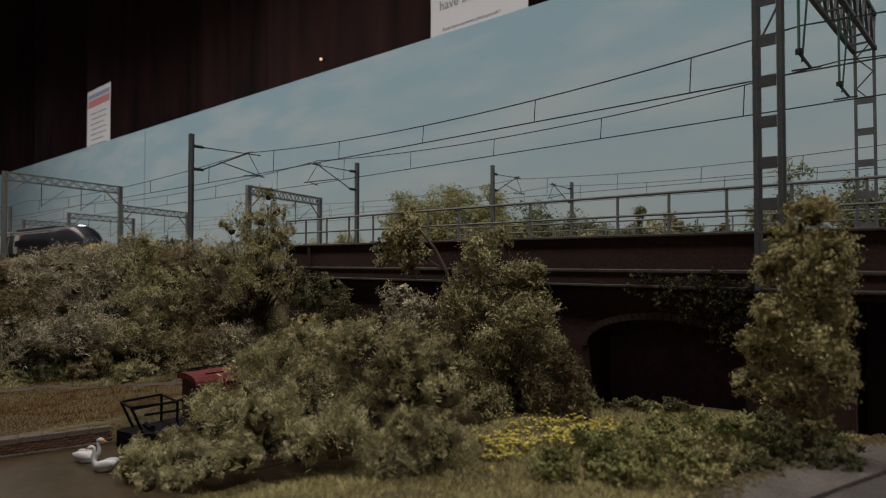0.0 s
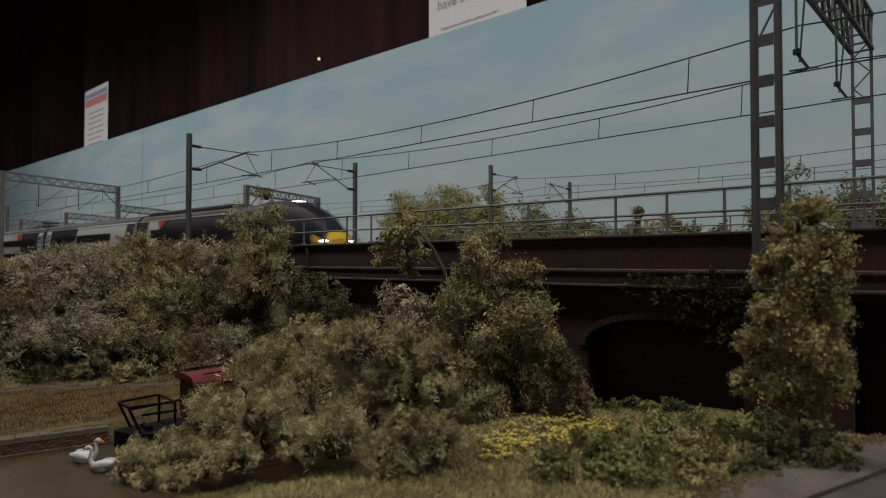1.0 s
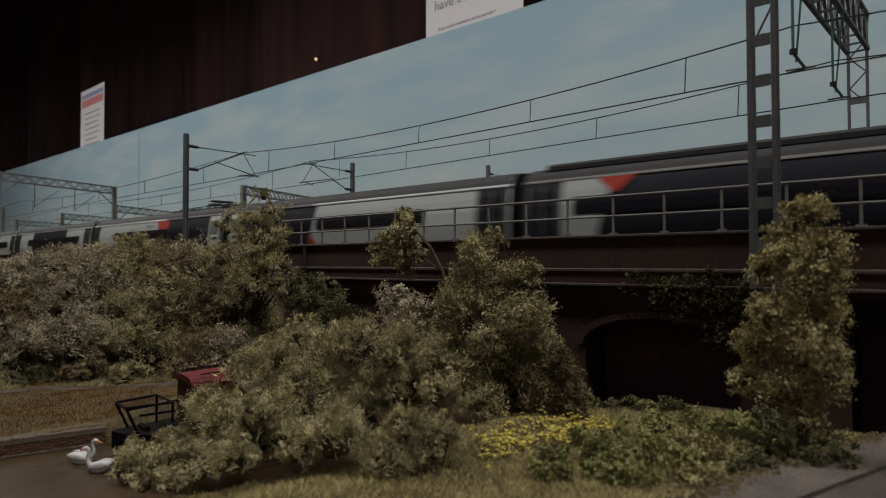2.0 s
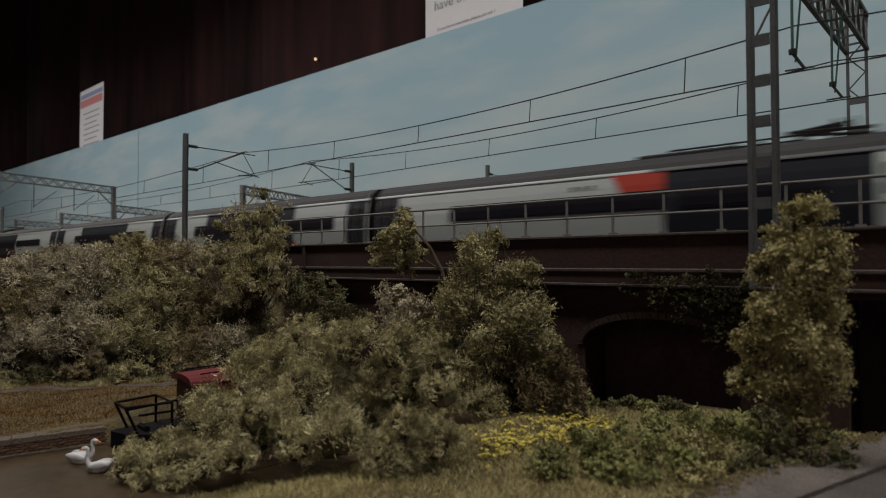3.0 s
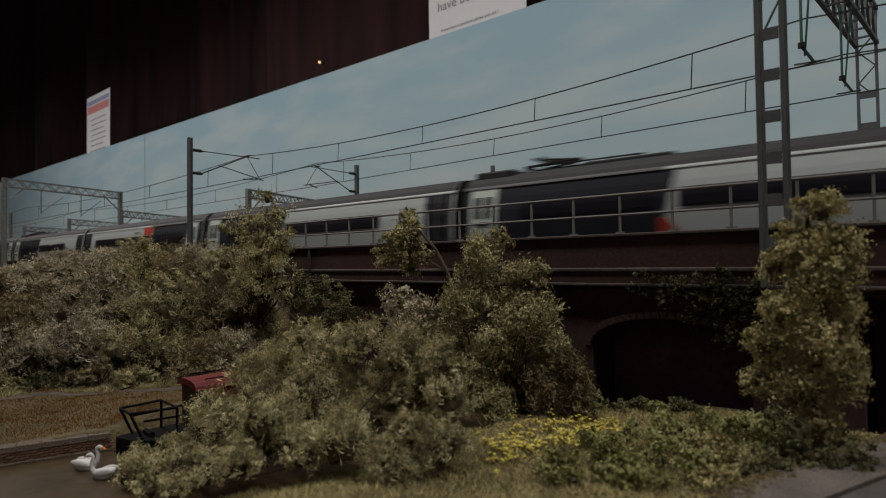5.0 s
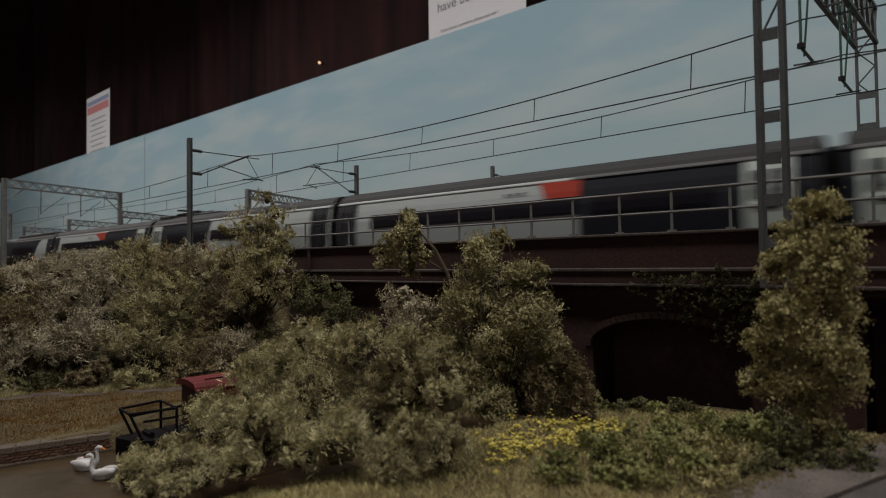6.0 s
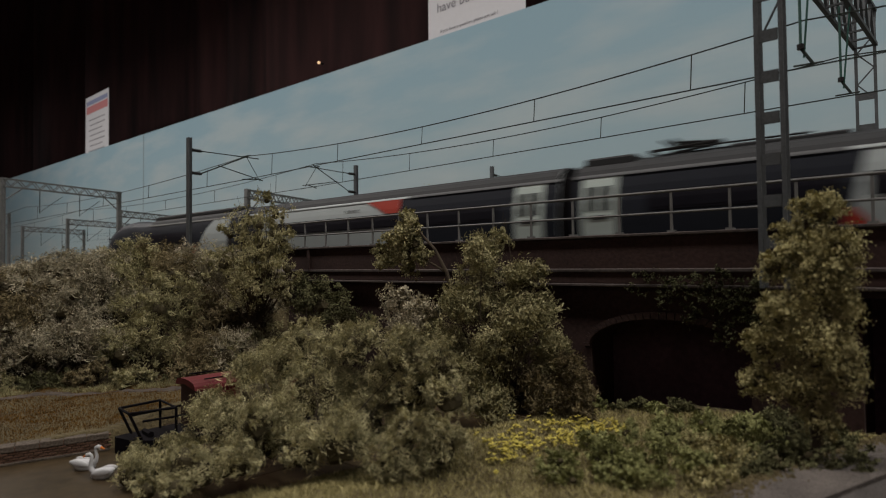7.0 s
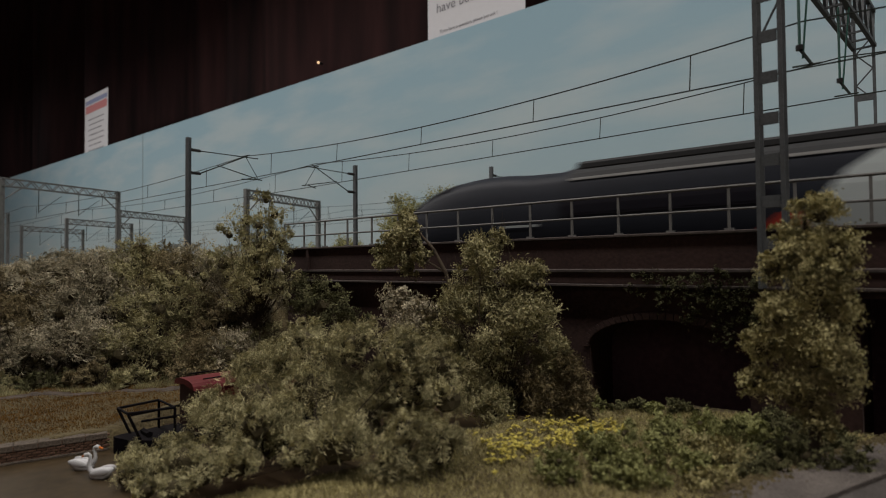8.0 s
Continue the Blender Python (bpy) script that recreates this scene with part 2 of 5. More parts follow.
def build_ground():
    xs = axis((-4.6, -1.2, 18), (-1.2, -0.55, 40), (-0.55, 0.1, 170), (0.1, 1.2, 14))
    ys = axis((-0.6, 0.0, 6), (0.0, 0.25, 80), (0.25, 0.257, 3), (0.257, 0.40, 3), (0.40, 0.43, 3), (0.43, 0.9, 8))
    vs = [(x, y, ground_z(x, y)) for y in ys for x in xs]
    n = len(xs)
    fs = [(j * n + i, j * n + i + 1, (j + 1) * n + i + 1, (j + 1) * n + i) for j in range(len(ys) - 1) for i in range(n - 1)]
    tagged(put_mesh("ground", vs, fs, M_EARTH, smooth=True), "brown earth with dry scatter grass", "ground", kind="structure")
    wy = [-0.3, 0.0, 0.098, 0.2, 0.4]
    vs = [(f(y) + d, y, WATER) for y in wy for f, d in ((canal_left, -0.006), (canal_right, 0.03))]
    fs = [(2 * i, 2 * i + 1, 2 * i + 3, 2 * i + 2) for i in range(len(wy) - 1)]
    tagged(put_mesh("water", vs, fs, M_WATER), "still brown canal water", "water", kind="structure")
    # footpath in the foreground corner
    pts = [(-0.080, 0.020), (-0.0411, 0.1454), (-0.0348, 0.1679), (-0.0281, 0.1919), (-0.0060, 0.2400), (0.20, 0.2400), (0.20, 0.02)]
    edge = []
    for (xa, ya), (xb, yb) in zip(pts[:4], pts[1:5]):
        for k in range(14):
            x, y = xa + (xb - xa) * k / 14, ya + (yb - ya) * k / 14
            edge.append((x + 0.0022 * noise.noise((x * 180, y * 180, 1)), y + 0.0015 * noise.noise((x * 350, y * 350, 2))))
    bm = bmesh.new()
    top = [bm.verts.new((x, y, 0.0042)) for x, y in edge + pts[4:]]
    f = bm.faces.new(top)
    ext = bmesh.ops.extrude_face_region(bm, geom=[f])
    for v in ext["geom"]:
        if isinstance(v, bmesh.types.BMVert):
            v.co.z -= 0.012
    tow = [(toe(y) + 0.028, y) for y in np.linspace(0.0, 0.17, 120)]
    cross = [0.0100 * k / 9 for k in range(10)]
    vs = []
    for x, y in tow:
        wob = 0.0030 * noise.noise((y * 70, 4, 1)) + 0.0012 * noise.noise((y * 260, 2, 1))
        for k, dx in enumerate(cross):
            px, lift = x + dx + wob, -0.0012 if k in (0, 9) else 0.0004 + 0.0007 * noise.noise(((x + dx) * 330, y * 330, 5))
            vs.append((px, y, ground_z(px, y) + lift))
    fs = [(10 * i + k, 10 * i + k + 1, 10 * i + k + 11, 10 * i + k + 10) for i in range(119) for k in range(9)]
    tagged(put_mesh("towpath", vs, fs, M_TOWPATH, smooth=True), "trodden grey-brown towpath beside the canal", "path", kind="structure")
    # kerb and roadway beyond the path
    kerb = [(-0.0811, 0.0), (-0.0186, 0.1668), (-0.0080, 0.1950), (0.0108, 0.2440)]
    road = bmesh.new()
    rim = [(x + 0.0020, y) for x, y in kerb] + [(0.20, 0.2440), (0.20, 0.0)]
    road.faces.new([road.verts.new((x, y, 0.0048)) for x, y in rim])
    tagged(part("road", road, M_ROAD), "dark grey tarmac road beside the path", "road", kind="structure")
    bm2 = bmesh.new()
    for (xa, ya), (xb, yb) in zip(kerb, kerb[1:]):
        flat_bar(bm2, (xa, ya, 0.0044), (xb, yb, 0.0044), 0.0022, 0.0022)
    tagged(part("kerb", bm2, M_PATH), "low worn kerb between path and road", "kerb", kind="structure")
    tagged(part("pavement", bm, M_PATH), "worn grey tarmac path beside the grass", "path", kind="structure")


build_ground()


# ---- painted sky, drapes and notices ----
def build_backdrop():
    vs, fs = [], []
    for i in range(41):
        x = -5.0 + 6.4 * i / 40
        for y in (BACK, BACK + 0.008):
            for z in (-0.02, 0.500 + 0.0065 * (-x)):
                vs.append((x, y, z))
    for i in range(40):
        a, b = 4 * i, 4 * i + 4
        fs += [(a, b, b + 1, a + 1), (a + 2, a + 3, b + 3, b + 2), (a + 1, b + 1, b + 3, a + 3)]
    tagged(put_mesh("backdrop", vs, fs, M_SKY), "painted pale blue sky board with soft clouds", "backdrop", kind="structure")
    # seam between two boards
    tagged(part("backdrop_seam", boxes((-2.03, -2.0265, BACK - 0.0012, BACK, 0.0, 0.509)), M_SEAM), "thin seam strip on the sky board", "trim", kind="structure")
    # heavy folds of cloth behind
    vs, fs = [], []
    n = 520
    for i in range(n + 1):
        x = -6.5 + 9.0 * i / n
        y = 1.15 + 0.08 * math.sin(x * 5.0 + 2.0 * math.sin(x * 1.7)) + 0.018 * math.sin(x * 14.0 + 2.0 * math.sin(x * 3.1)) + 0.03 * noise.noise((x * 3, 0, 0))
        vs += [(x, y, -0.8), (x + 0.02 * math.sin(x * 5), y, 0.9), (x + 0.04 * math.sin(x * 5), y, 2.6)]
    for i in range(n):
        a, b = 3 * i, 3 * i + 3
        fs += [(a, b, b + 1, a + 1), (a + 1, b + 1, b + 2, a + 2)]
    tagged(put_mesh("curtain", vs, fs, M_DRAPE, smooth=True), "dark brown hanging cloth behind the layout", "curtain", kind="structure")


build_backdrop()


def build_room():
    # added out of view: pale walls and ceiling that reflect fill onto the layout
    bm = boxes((-6.6, 3.0, -3.0, -2.95, -0.8, 2.6), (-6.65, -6.6, -3.0, 1.3, -0.8, 2.6), (3.0, 3.05, -3.0, 1.3, -0.8, 2.6))
    tagged(part("wall_room", bm, M_HALL), "unseen hall walls around the layout, pale to bounce light", "wall", kind="structure")
    tagged(part("ceiling", boxes((-6.6, 3.0, -3.0, 1.3, 2.6, 2.65)), M_HALL), "unseen hall ceiling, pale to bounce light", "ceiling", kind="structure")
    tagged(part("floor", boxes((-6.6, 3.0, -3.0, 1.3, -0.85, -0.8)), M_DRAPE), "dark hall floor", "floor", kind="structure")


build_room()


# ---- viaduct ----
ARCH_X, ARCH_R, ARCH_SPRING, ARCH_RISE = -0.0850, 0.0325, 0.0225, 0.0130
SPAN = (-0.0180, 0.1100, 0.0465)      # flat-topped opening: its two ends and its top


def build_viaduct():
    v = thing("viaduct", "dark sooty brick railway viaduct with an arched opening", "viaduct", kind="structure")
    # spandrel wall with the arch cut through it
    x0, x1, y0, y1, top, base = DECK_LEFT, 0.60, FACE + 0.003, 0.425, 0.0505, -0.03
    bm = bmesh.new()
    cols = [(x0, base), (ARCH_X - ARCH_R, base)]
    cols += [(ARCH_X - ARCH_R * math.cos(a), ARCH_SPRING + ARCH_RISE * math.sin(a)) for a in np.linspace(0, math.pi, 25)]
    cols += [(ARCH_X + ARCH_R, base), (SPAN[0], base), (SPAN[0], SPAN[2]), (SPAN[1], SPAN[2]), (SPAN[1], base), (x1, base)]
    rows = [[bm.verts.new(p) for p in ((x, y0, z), (x, y0, top), (x, y1, top), (x, y1, z))] for x, z in cols]
    for p, q in zip(rows, rows[1:]):
        if abs(p[0].co.x - q[0].co.x) < 1e-6:
            bm.faces.new((p[0], q[0], q[3], p[3]))
            continue
        bm.faces.new((p[0], q[0], q[1], p[1]))
        bm.faces.new((p[1], q[1], q[2], p[2]))
        bm.faces.new((p[2], q[2], q[3], p[3]))
        bm.faces.new((p[3], q[3], q[0], p[0]))
    bm.faces.new(rows[0])
    bm.faces.new(rows[-1])
    part("spandrel_wall", bm, M_BRICK, v)
    # added boards: their dark colour stands for the shade deep in the openings
    for xa, xb, yb in ((ARCH_X - ARCH_R - 0.004, ARCH_X + ARCH_R + 0.004, 0.270), (SPAN[0] - 0.004, SPAN[1] + 0.004, 0.300)):
        part("arch_shade_board", boxes((xa, xb, yb, yb + 0.004, -0.028, 0.048)), M_ARCHSHADE, v, "dark board added for the shade inside the opening")
    part("parapet", boxes((x0, x1, FACE, FACE + 0.006, 0.0563, 0.0705)), M_BRICK, v)
    part("parapet", boxes((x0, x1, 0.421, 0.427, 0.0505, 0.0780)), M_BRICK, v)
    part("coping", boxes((x0 - 0.001, x1, FACE - 0.0012, FACE + 0.0075, 0.0705, 0.0718), bevel=0.0003), M_STONE, v, "pale stone coping")
    part("coping", boxes((x0 - 0.001, x1, 0.4195, 0.4285, 0.0780, 0.0795), bevel=0.0003), M_STONE, v)
    part("string_course", boxes((x0, x1, FACE - 0.0007, FACE + 0.006, 0.0553, 0.0570), bevel=0.0004), M_STONE, v, "weathered stone ledge")
    part("string_course", boxes((x0, x1, FACE - 0.0001, FACE + 0.006, 0.0505, 0.0553)), M_BRICK, v)
    part("string_course", boxes((x0, x1, FACE - 0.0007, FACE + 0.006, 0.0490, 0.0503), bevel=0.0003), M_STONE, v)
    # arch ring of shaped bricks
    cx = ARCH_X
    for a in np.linspace(0.02, math.pi - 0.02, 33):
        bm = bmesh.new()
        r0, r1, d = 0.0003, 0.0032, 0.043
        pts = []
        for rr, da in ((r0, -d), (r1, -d), (r1, d), (r0, d)):
            pts.append((cx - (ARCH_R + rr) * math.cos(a + da), ARCH_SPRING + (ARCH_RISE + rr) * math.sin(a + da)))
        f = [bm.verts.new((x, FACE + 0.0016, z)) for x, z in pts]
        b = [bm.verts.new((x, FACE + 0.006, z)) for x, z in pts]
        bm.faces.new(f)
        for k in range(4):
            bm.faces.new((f[k], f[(k + 1) % 4], b[(k + 1) % 4], b[k]))
        part("arch_brick", bm, M_BRICK, v)
    # deck
    part("deck", boxes((x0, x1, FACE + 0.006, 0.421, 0.0506, 0.0560)), M_BALLAST, v)
    # pilasters
    for x in (-0.318, 0.03):
        part("pilaster", boxes((x - 0.0012, x + 0.0012, FACE - 0.0010, FACE + 0.004, 0.0570, 0.0705)), M_BRICK, v)
    return v


build_viaduct()


def build_railing(y, x0, step, count, foot, top, name_label):
    r = thing("railing", name_label, "railing")
    post_mesh = None
    for i in range(count):
        x = x0 + step * i
        if post_mesh is None:
            bm = boxes((-0.0005, 0.0005, -0.0004, 0.0004, 0.0, top - foot))
            box(bm, -0.0016, 0.0016, -0.0012, 0.0012, 0.0, 0.0008)
            ob = part("post", bm, M_RAILPAINT, r)
            post_mesh = ob.data
        else:
            ob = new("post", post_mesh)
            ob.parent = r
        ob.location = (x, y, foot)
    x1 = x0 + step * (count - 1)
    bm = bars(((x0, y, top), (x1, y, top), 0.0006), n=8)
    part("top_rail", bm, M_RAILPAINT, r)
    part("middle_rail", bars(((x0, y, foot + (top - foot) * 0.48), (x1, y, foot + (top - foot) * 0.48), 0.0005), n=8), M_RAILPAINT, r)
    return r


build_railing(FACE + 0.0015, -0.3466, 0.02218, 34, 0.0718, 0.0888, "pale grey steel post and rail fence on the parapet")
build_railing(0.424, -0.345, 0.0225, 34, 0.0795, 0.0912, "pale grey steel fence on the far parapet")


# ---- tracks ----
def build_track(yc):
    t = thing("railway_track", "rusty rails on dark sleepers in grey ballast", "track", kind="structure")
    x0, x1 = -4.4, 1.1
    vs = [(x, yc + dy, z) for x in (x0, x1) for dy, z in ((-0.026, 0.0555), (-0.020, 0.0600), (0.020, 0.0600), (0.026, 0.0555))]
    part_ob = put_mesh("ballast", vs, [(0, 4, 5, 1), (1, 5, 6, 2), (2, 6, 7, 3)], M_BALLAST, t)
    vs, fs = [], []
    for i in range(int((x1 - x0) / 0.0085)):
        x = x0 + 0.0085 * i
        k = len(vs)
        for dx, dy, z in ((-.0017, -.017, .0597), (.0017, -.017, .0597), (.0017, .017, .0597), (-.0017, .017, .0597),
                          (-.0017, -.017, .0606), (.0017, -.017, .0606), (.0017, .017, .0606), (-.0017, .017, .0606)):
            vs.append((x + dx, yc + dy, z))
        fs += [tuple(k + q for q in f) for f in ((4, 5, 6, 7), (0, 1, 5, 4), (1, 2, 6, 5), (2, 3, 7, 6), (3, 0, 4, 7))]
    tagged(put_mesh("sleepers", vs, fs, M_TIMBER, t), kind="stuff")
    for s in (-1, 1):
        y = yc + s * 0.00865
        part("rail", boxes((x0, x1, y - 0.0004, y + 0.0004, 0.0606, RAIL)), M_RAILMETAL, t)


for yc in (TRACK_A, TRACK_B, 0.395, 0.60):
    build_track(yc)


# ---- overhead line ----
def build_mast(name_at, side, height, arms=True):
    """A single mast; side +1: its arms reach away from the viewer, -1: towards the viewer."""
    x, y = name_at
    m = thing("catenary_mast", "grey steel mast with a bracket arm for the wires", "mast", (x, y, 0.056), group="masts along the line")
    h = height - 0.056
    bm = boxes((-0.0020, 0.0020, -0.0014, -0.0009, 0, h), (-0.0020, 0.0020, 0.0009, 0.0014, 0, h), (-0.0004, 0.0004, -0.0009, 0.0009, 0, h))
    part("post", bm, M_STEEL, m)
    part("base_plate", boxes((-0.004, 0.004, -0.004, 0.004, 0, 0.001)), M_STEEL, m)
    if arms:
        reach = 0.0495
        za, zb, mess, cont = h - 0.0093, h - 0.0274, h - 0.0079, h - 0.0274
        for z in (za, zb):
            bm = bmesh.new()
            bar(bm, (0, side * 0.0015, z), (0, side * 0.010, z - 0.0002), 0.0009, 8)
            for k in range(4):
                y0 = side * (0.003 + 0.0018 * k)
                bar(bm, (0, y0 - 0.0003, z), (0, y0 + 0.0003, z), 0.0014, 10)
            part("insulator", bm, M_INSUL, m)
        part("top_tube", bars(((0, side * 0.010, za), (0, side * (reach + 0.012), mess - 0.0006), 0.0004)), M_WIRE, m)
        part("bracket_tube", bars(((0, side * 0.009, zb), (0, side * (reach + 0.004), mess + 0.0015), 0.0005)), M_WIRE, m)
        part("registration_tube", bars(((0, side * 0.024, zb + 0.0085), (0, side * (reach + 0.016), cont + 0.0004), 0.0004)), M_WIRE, m)
        part("drop_rod", bars(((0, side * reach, mess), (0, side * (reach + 0.013), cont), 0.0003)), M_WIRE, m)
        part("clamp", boxes((-0.004, 0.004, side * reach - 0.0006, side * reach + 0.0006, mess - 0.0004, mess + 0.0006)), M_WIRE, m)
        part("steady_arm", bars(((-0.003, side * reach - side * 0.002, cont), (0.003, side * (reach + 0.012), cont + 0.001), 0.0005)), M_WIRE, m)
    return m


build_mast((-0.4406, 0.222), 1, 0.1608)
build_mast((-0.4406, 0.395), -1, 0.1608)
build_mast((-0.367, 0.530), 1, 0.1680)
build_mast((-0.357, 0.700), -1, 0.1662)


def lattice(bm, a, b, w, depth, bays, r):
    """A boxed lattice beam between a and b (tops), w across and depth high."""
    a, b = Vector(a), Vector(b)
    d = (b - a) / bays
    side = Vector((-(b - a).y, (b - a).x, 0)).normalized() * w / 2
    dn = Vector((0, 0, -depth))
    for s in (-side, side):
        flat_bar(bm, a + s, b + s, r * 2, r * 2)
        flat_bar(bm, a + s + dn, b + s + dn, r * 2, r * 2)
        for i in range(bays):
            p, q = a + s + d * i, a + s + d * (i + 1)
            flat_bar(bm, p, p + d / 2 + dn, r * 1.3, r * 1.3)
            flat_bar(bm, p + d / 2 + dn, q, r * 1.3, r * 1.3)
    for i in range(bays + 1):
        flat_bar(bm, a + d * i - side, a + d * i + side, r, r)
        flat_bar(bm, a + d * i - side + dn, a + d * i + side + dn, r, r)


def build_portal(x0, y0, x1, y1, top):
    p = thing("catenary_portal", "grey steel portal frame with a lattice beam", "portal frame", group="portals over the tracks")
    for x, y in ((x0, y0), (x1, y1)):
        bm = boxes((x - 0.0035, x + 0.0035, y - 0.0028, y - 0.0021, 0.055, top), (x - 0.0035, x + 0.0035, y + 0.0021, y + 0.0028, 0.055, top),
                   (x - 0.0006, x + 0.0006, y - 0.0021, y + 0.0021, 0.055, top))
        part("post", bm, M_PORTAL, p)
    bm = bmesh.new()
    lattice(bm, (x0, y0, top - 0.0015), (x1, y1, top - 0.0015), 0.006, 0.011, 9, 0.0008)
    part("beam", bm, M_PORTAL, p)
    for (x, y), s in (((x0, y0), 1), ((x1, y1), -1)):
        bm = bmesh.new()
        dx, dy = (x1 - x0) * 0.16 * s, (y1 - y0) * 0.16 * s
        flat_bar(bm, (x, y, top - 0.034), (x + dx, y + dy, top - 0.011), 0.0014, 0.0014)
        part("knee_brace", bm, M_PORTAL, p)
    for f in (0.28, 0.62):
        x, y = x0 + (x1 - x0) * f, y0 + (y1 - y0) * f
        part("drop_arm", bars(((x, y, top - 0.012), (x, y, top - 0.048), 0.0006), ((x, y, top - 0.046), (x, y + 0.03, top - 0.020), 0.0004)), M_WIRE, p)
    return p


build_portal(-1.010, 0.235, -1.062, 0.410, 0.1905)
build_portal(-1.680, 0.235, -1.710, 0.410, 0.1945)
build_portal(-2.55, 0.235, -2.55, 0.410, 0.190)
build_portal(-0.712, 0.440, -0.760, 0.600, 0.166)
build_portal(-1.135, 0.440, -1.205, 0.600, 0.166)
build_portal(-1.405, 0.440, -1.475, 0.600, 0.166)
build_portal(-1.720, 0.440, -1.790, 0.600, 0.166)


def build_gantry():
    g = thing("signal_gantry", "tall grey steel lattice gantry spanning the tracks", "gantry")
    top = 0.205
    # near leg: two angle uprights joined by batten plates
    for x in (-0.0452, -0.0375):
        bm = boxes((x - 0.0007, x + 0.0007, 0.2300, 0.2306, 0.050, top), (x - 0.0007, x - 0.0003, 0.2306, 0.2335, 0.050, top))
        part("leg_upright", bm, M_STEEL, g)
        bm = boxes((x - 0.0007, x + 0.0007, 0.2374, 0.2380, 0.050, top))
        part("leg_upright", bm, M_STEEL, g)
    for i in range(10):
        z = 0.066 + 0.0146 * i
        part("batten_plate", boxes((-0.0443, -0.0384, 0.2302, 0.2308, z - 0.0021, z + 0.0021)), M_STEEL, g)
    for i in range(4):
        z = 0.142 + 0.0146 * i
        bm = bmesh.new()
        flat_bar(bm, (-0.0445, 0.2376, z), (-0.0382, 0.2376, z + 0.0125), 0.0008, 0.0006)
        part("lacing_bar", bm, M_STEEL, g)
    # far leg
    cx, cy = -0.0240, 0.42
    for s in (-1, 1):
        part("leg_upright", boxes((cx + s * 0.0045 - 0.0008, cx + s * 0.0045 + 0.0008, cy - 0.003, cy - 0.002, 0.050, top)), M_STEEL, g)
    for i in range(5):
        z = 0.081 + 0.0185 * i
        part("batten_plate", boxes((cx - 0.0038, cx + 0.0038, cy - 0.003, cy - 0.0022, z - 0.0021, z + 0.0021)), M_STEEL, g)
    for i in range(4):
        z = 0.1530 + 0.0092 * i
        bm = bmesh.new()
        e = 1 if i % 2 else -1
        flat_bar(bm, (cx - e * 0.004, cy - 0.0026, z), (cx + e * 0.004, cy - 0.0026, z + 0.0092), 0.0010, 0.0006)
        part("lacing_bar", bm, M_STEEL, g)
    bm = bmesh.new()
    lattice(bm, (-0.0415, 0.232, top), (-0.0240, 0.42, top), 0.010, 0.020, 12, 0.0010)
    part("beam", bm, M_STEEL, g)
    # green hanger rods with clamps for the wires
    for x, y, z in ((-0.036, TRACK_A, 0.1370), (-0.029, TRACK_B, 0.1400)):
        r = part("hanger_rod", bars(((x - 0.001, y, top - 0.02), (x - 0.001, y, z + 0.008), 0.0006), ((x + 0.0035, y, top - 0.02), (x, y, z + 0.004), 0.0004)), M_GREENROD, g, "green hanger rod")
        part("insulator", bars(((x - 0.001, y, z + 0.0075), (x - 0.001, y, z + 0.0095), 0.0014), n=10), M_INSUL, r)
        part("clamp", bars(((x - 0.001, y, z + 0.008), (x + 0.003, y, z + 0.001), 0.0006), ((x - 0.003, y - 0.004, z), (x + 0.006, y + 0.004, z + 0.002), 0.0004)), M_WIRE, r)
    return g


build_gantry()


def tube(pts, r, n=5):
    """One bent wire through the points."""
    bm = bmesh.new()
    rows = []
    for p in pts:
        rows.append([bm.verts.new((p[0], p[1] + r * math.cos(6.2832 * k / n), p[2] + r * math.sin(6.2832 * k / n))) for k in range(n)])
    for a, b in zip(rows, rows[1:]):
        for k in range(n):
            bm.faces.new((a[k], a[(k + 1) % n], b[(k + 1) % n], b[k]))
    return bm


def build_wires(y, supports, low, droppers=5, r=0.00035):
    """A contact wire below a sagging messenger; supports: x, contact height, messenger height."""
    w = thing("overhead_wire", "thin dark contact wire hung from a sagging messenger wire", "wire", group="overhead wires")
    for (xa, ca, ma), (xb, cb, mb) in zip(supports, supports[1:]):
        def hang(u):
            return ma + (mb - ma) * u - 4 * low * u * (1 - u)
        part("messenger_wire", tube([(xa + (xb - xa) * i / 24, y, hang(i / 24)) for i in range(25)], r), M_WIRE, w)
        part("contact_wire", tube([(xa, y, ca), (xb, y, cb)], r), M_WIRE, w)
        for i in range(droppers):
            u = (i + 0.46) / droppers
            x = xa + (xb - xa) * u
            part("dropper", bars(((x, y, ca + (cb - ca) * u), (x + 0.0008, y, hang(u)), 0.00028), n=4), M_WIRE, w)


build_wires(TRACK_A, ((-1.80, 0.132, 0.153), (-1.045, 0.132, 0.153), (-0.4406, 0.1334, 0.1530), (-0.036, 0.1370, 0.1560), (0.42, 0.137, 0.156)), 0.0085)
build_wires(TRACK_B, ((-1.80, 0.133, 0.153), (-1.045, 0.133, 0.153), (-0.4406, 0.1345, 0.1562), (-0.029, 0.1400, 0.1600), (0.42, 0.140, 0.160)), 0.0088)
build_wires(0.580, ((-1.82, 0.132, 0.153), (-1.18, 0.132, 0.153), (-0.745, 0.132, 0.153), (-0.365, 0.136, 0.158), (0.05, 0.136, 0.158), (0.5, 0.136, 0.158)), 0.007, r=0.0003)
build_wires(0.650, ((-1.82, 0.132, 0.153), (-1.18, 0.132, 0.153), (-0.745, 0.132, 0.153), (-0.358, 0.134, 0.156), (0.05, 0.134, 0.156), (0.5, 0.134, 0.156)), 0.007, r=0.0003)


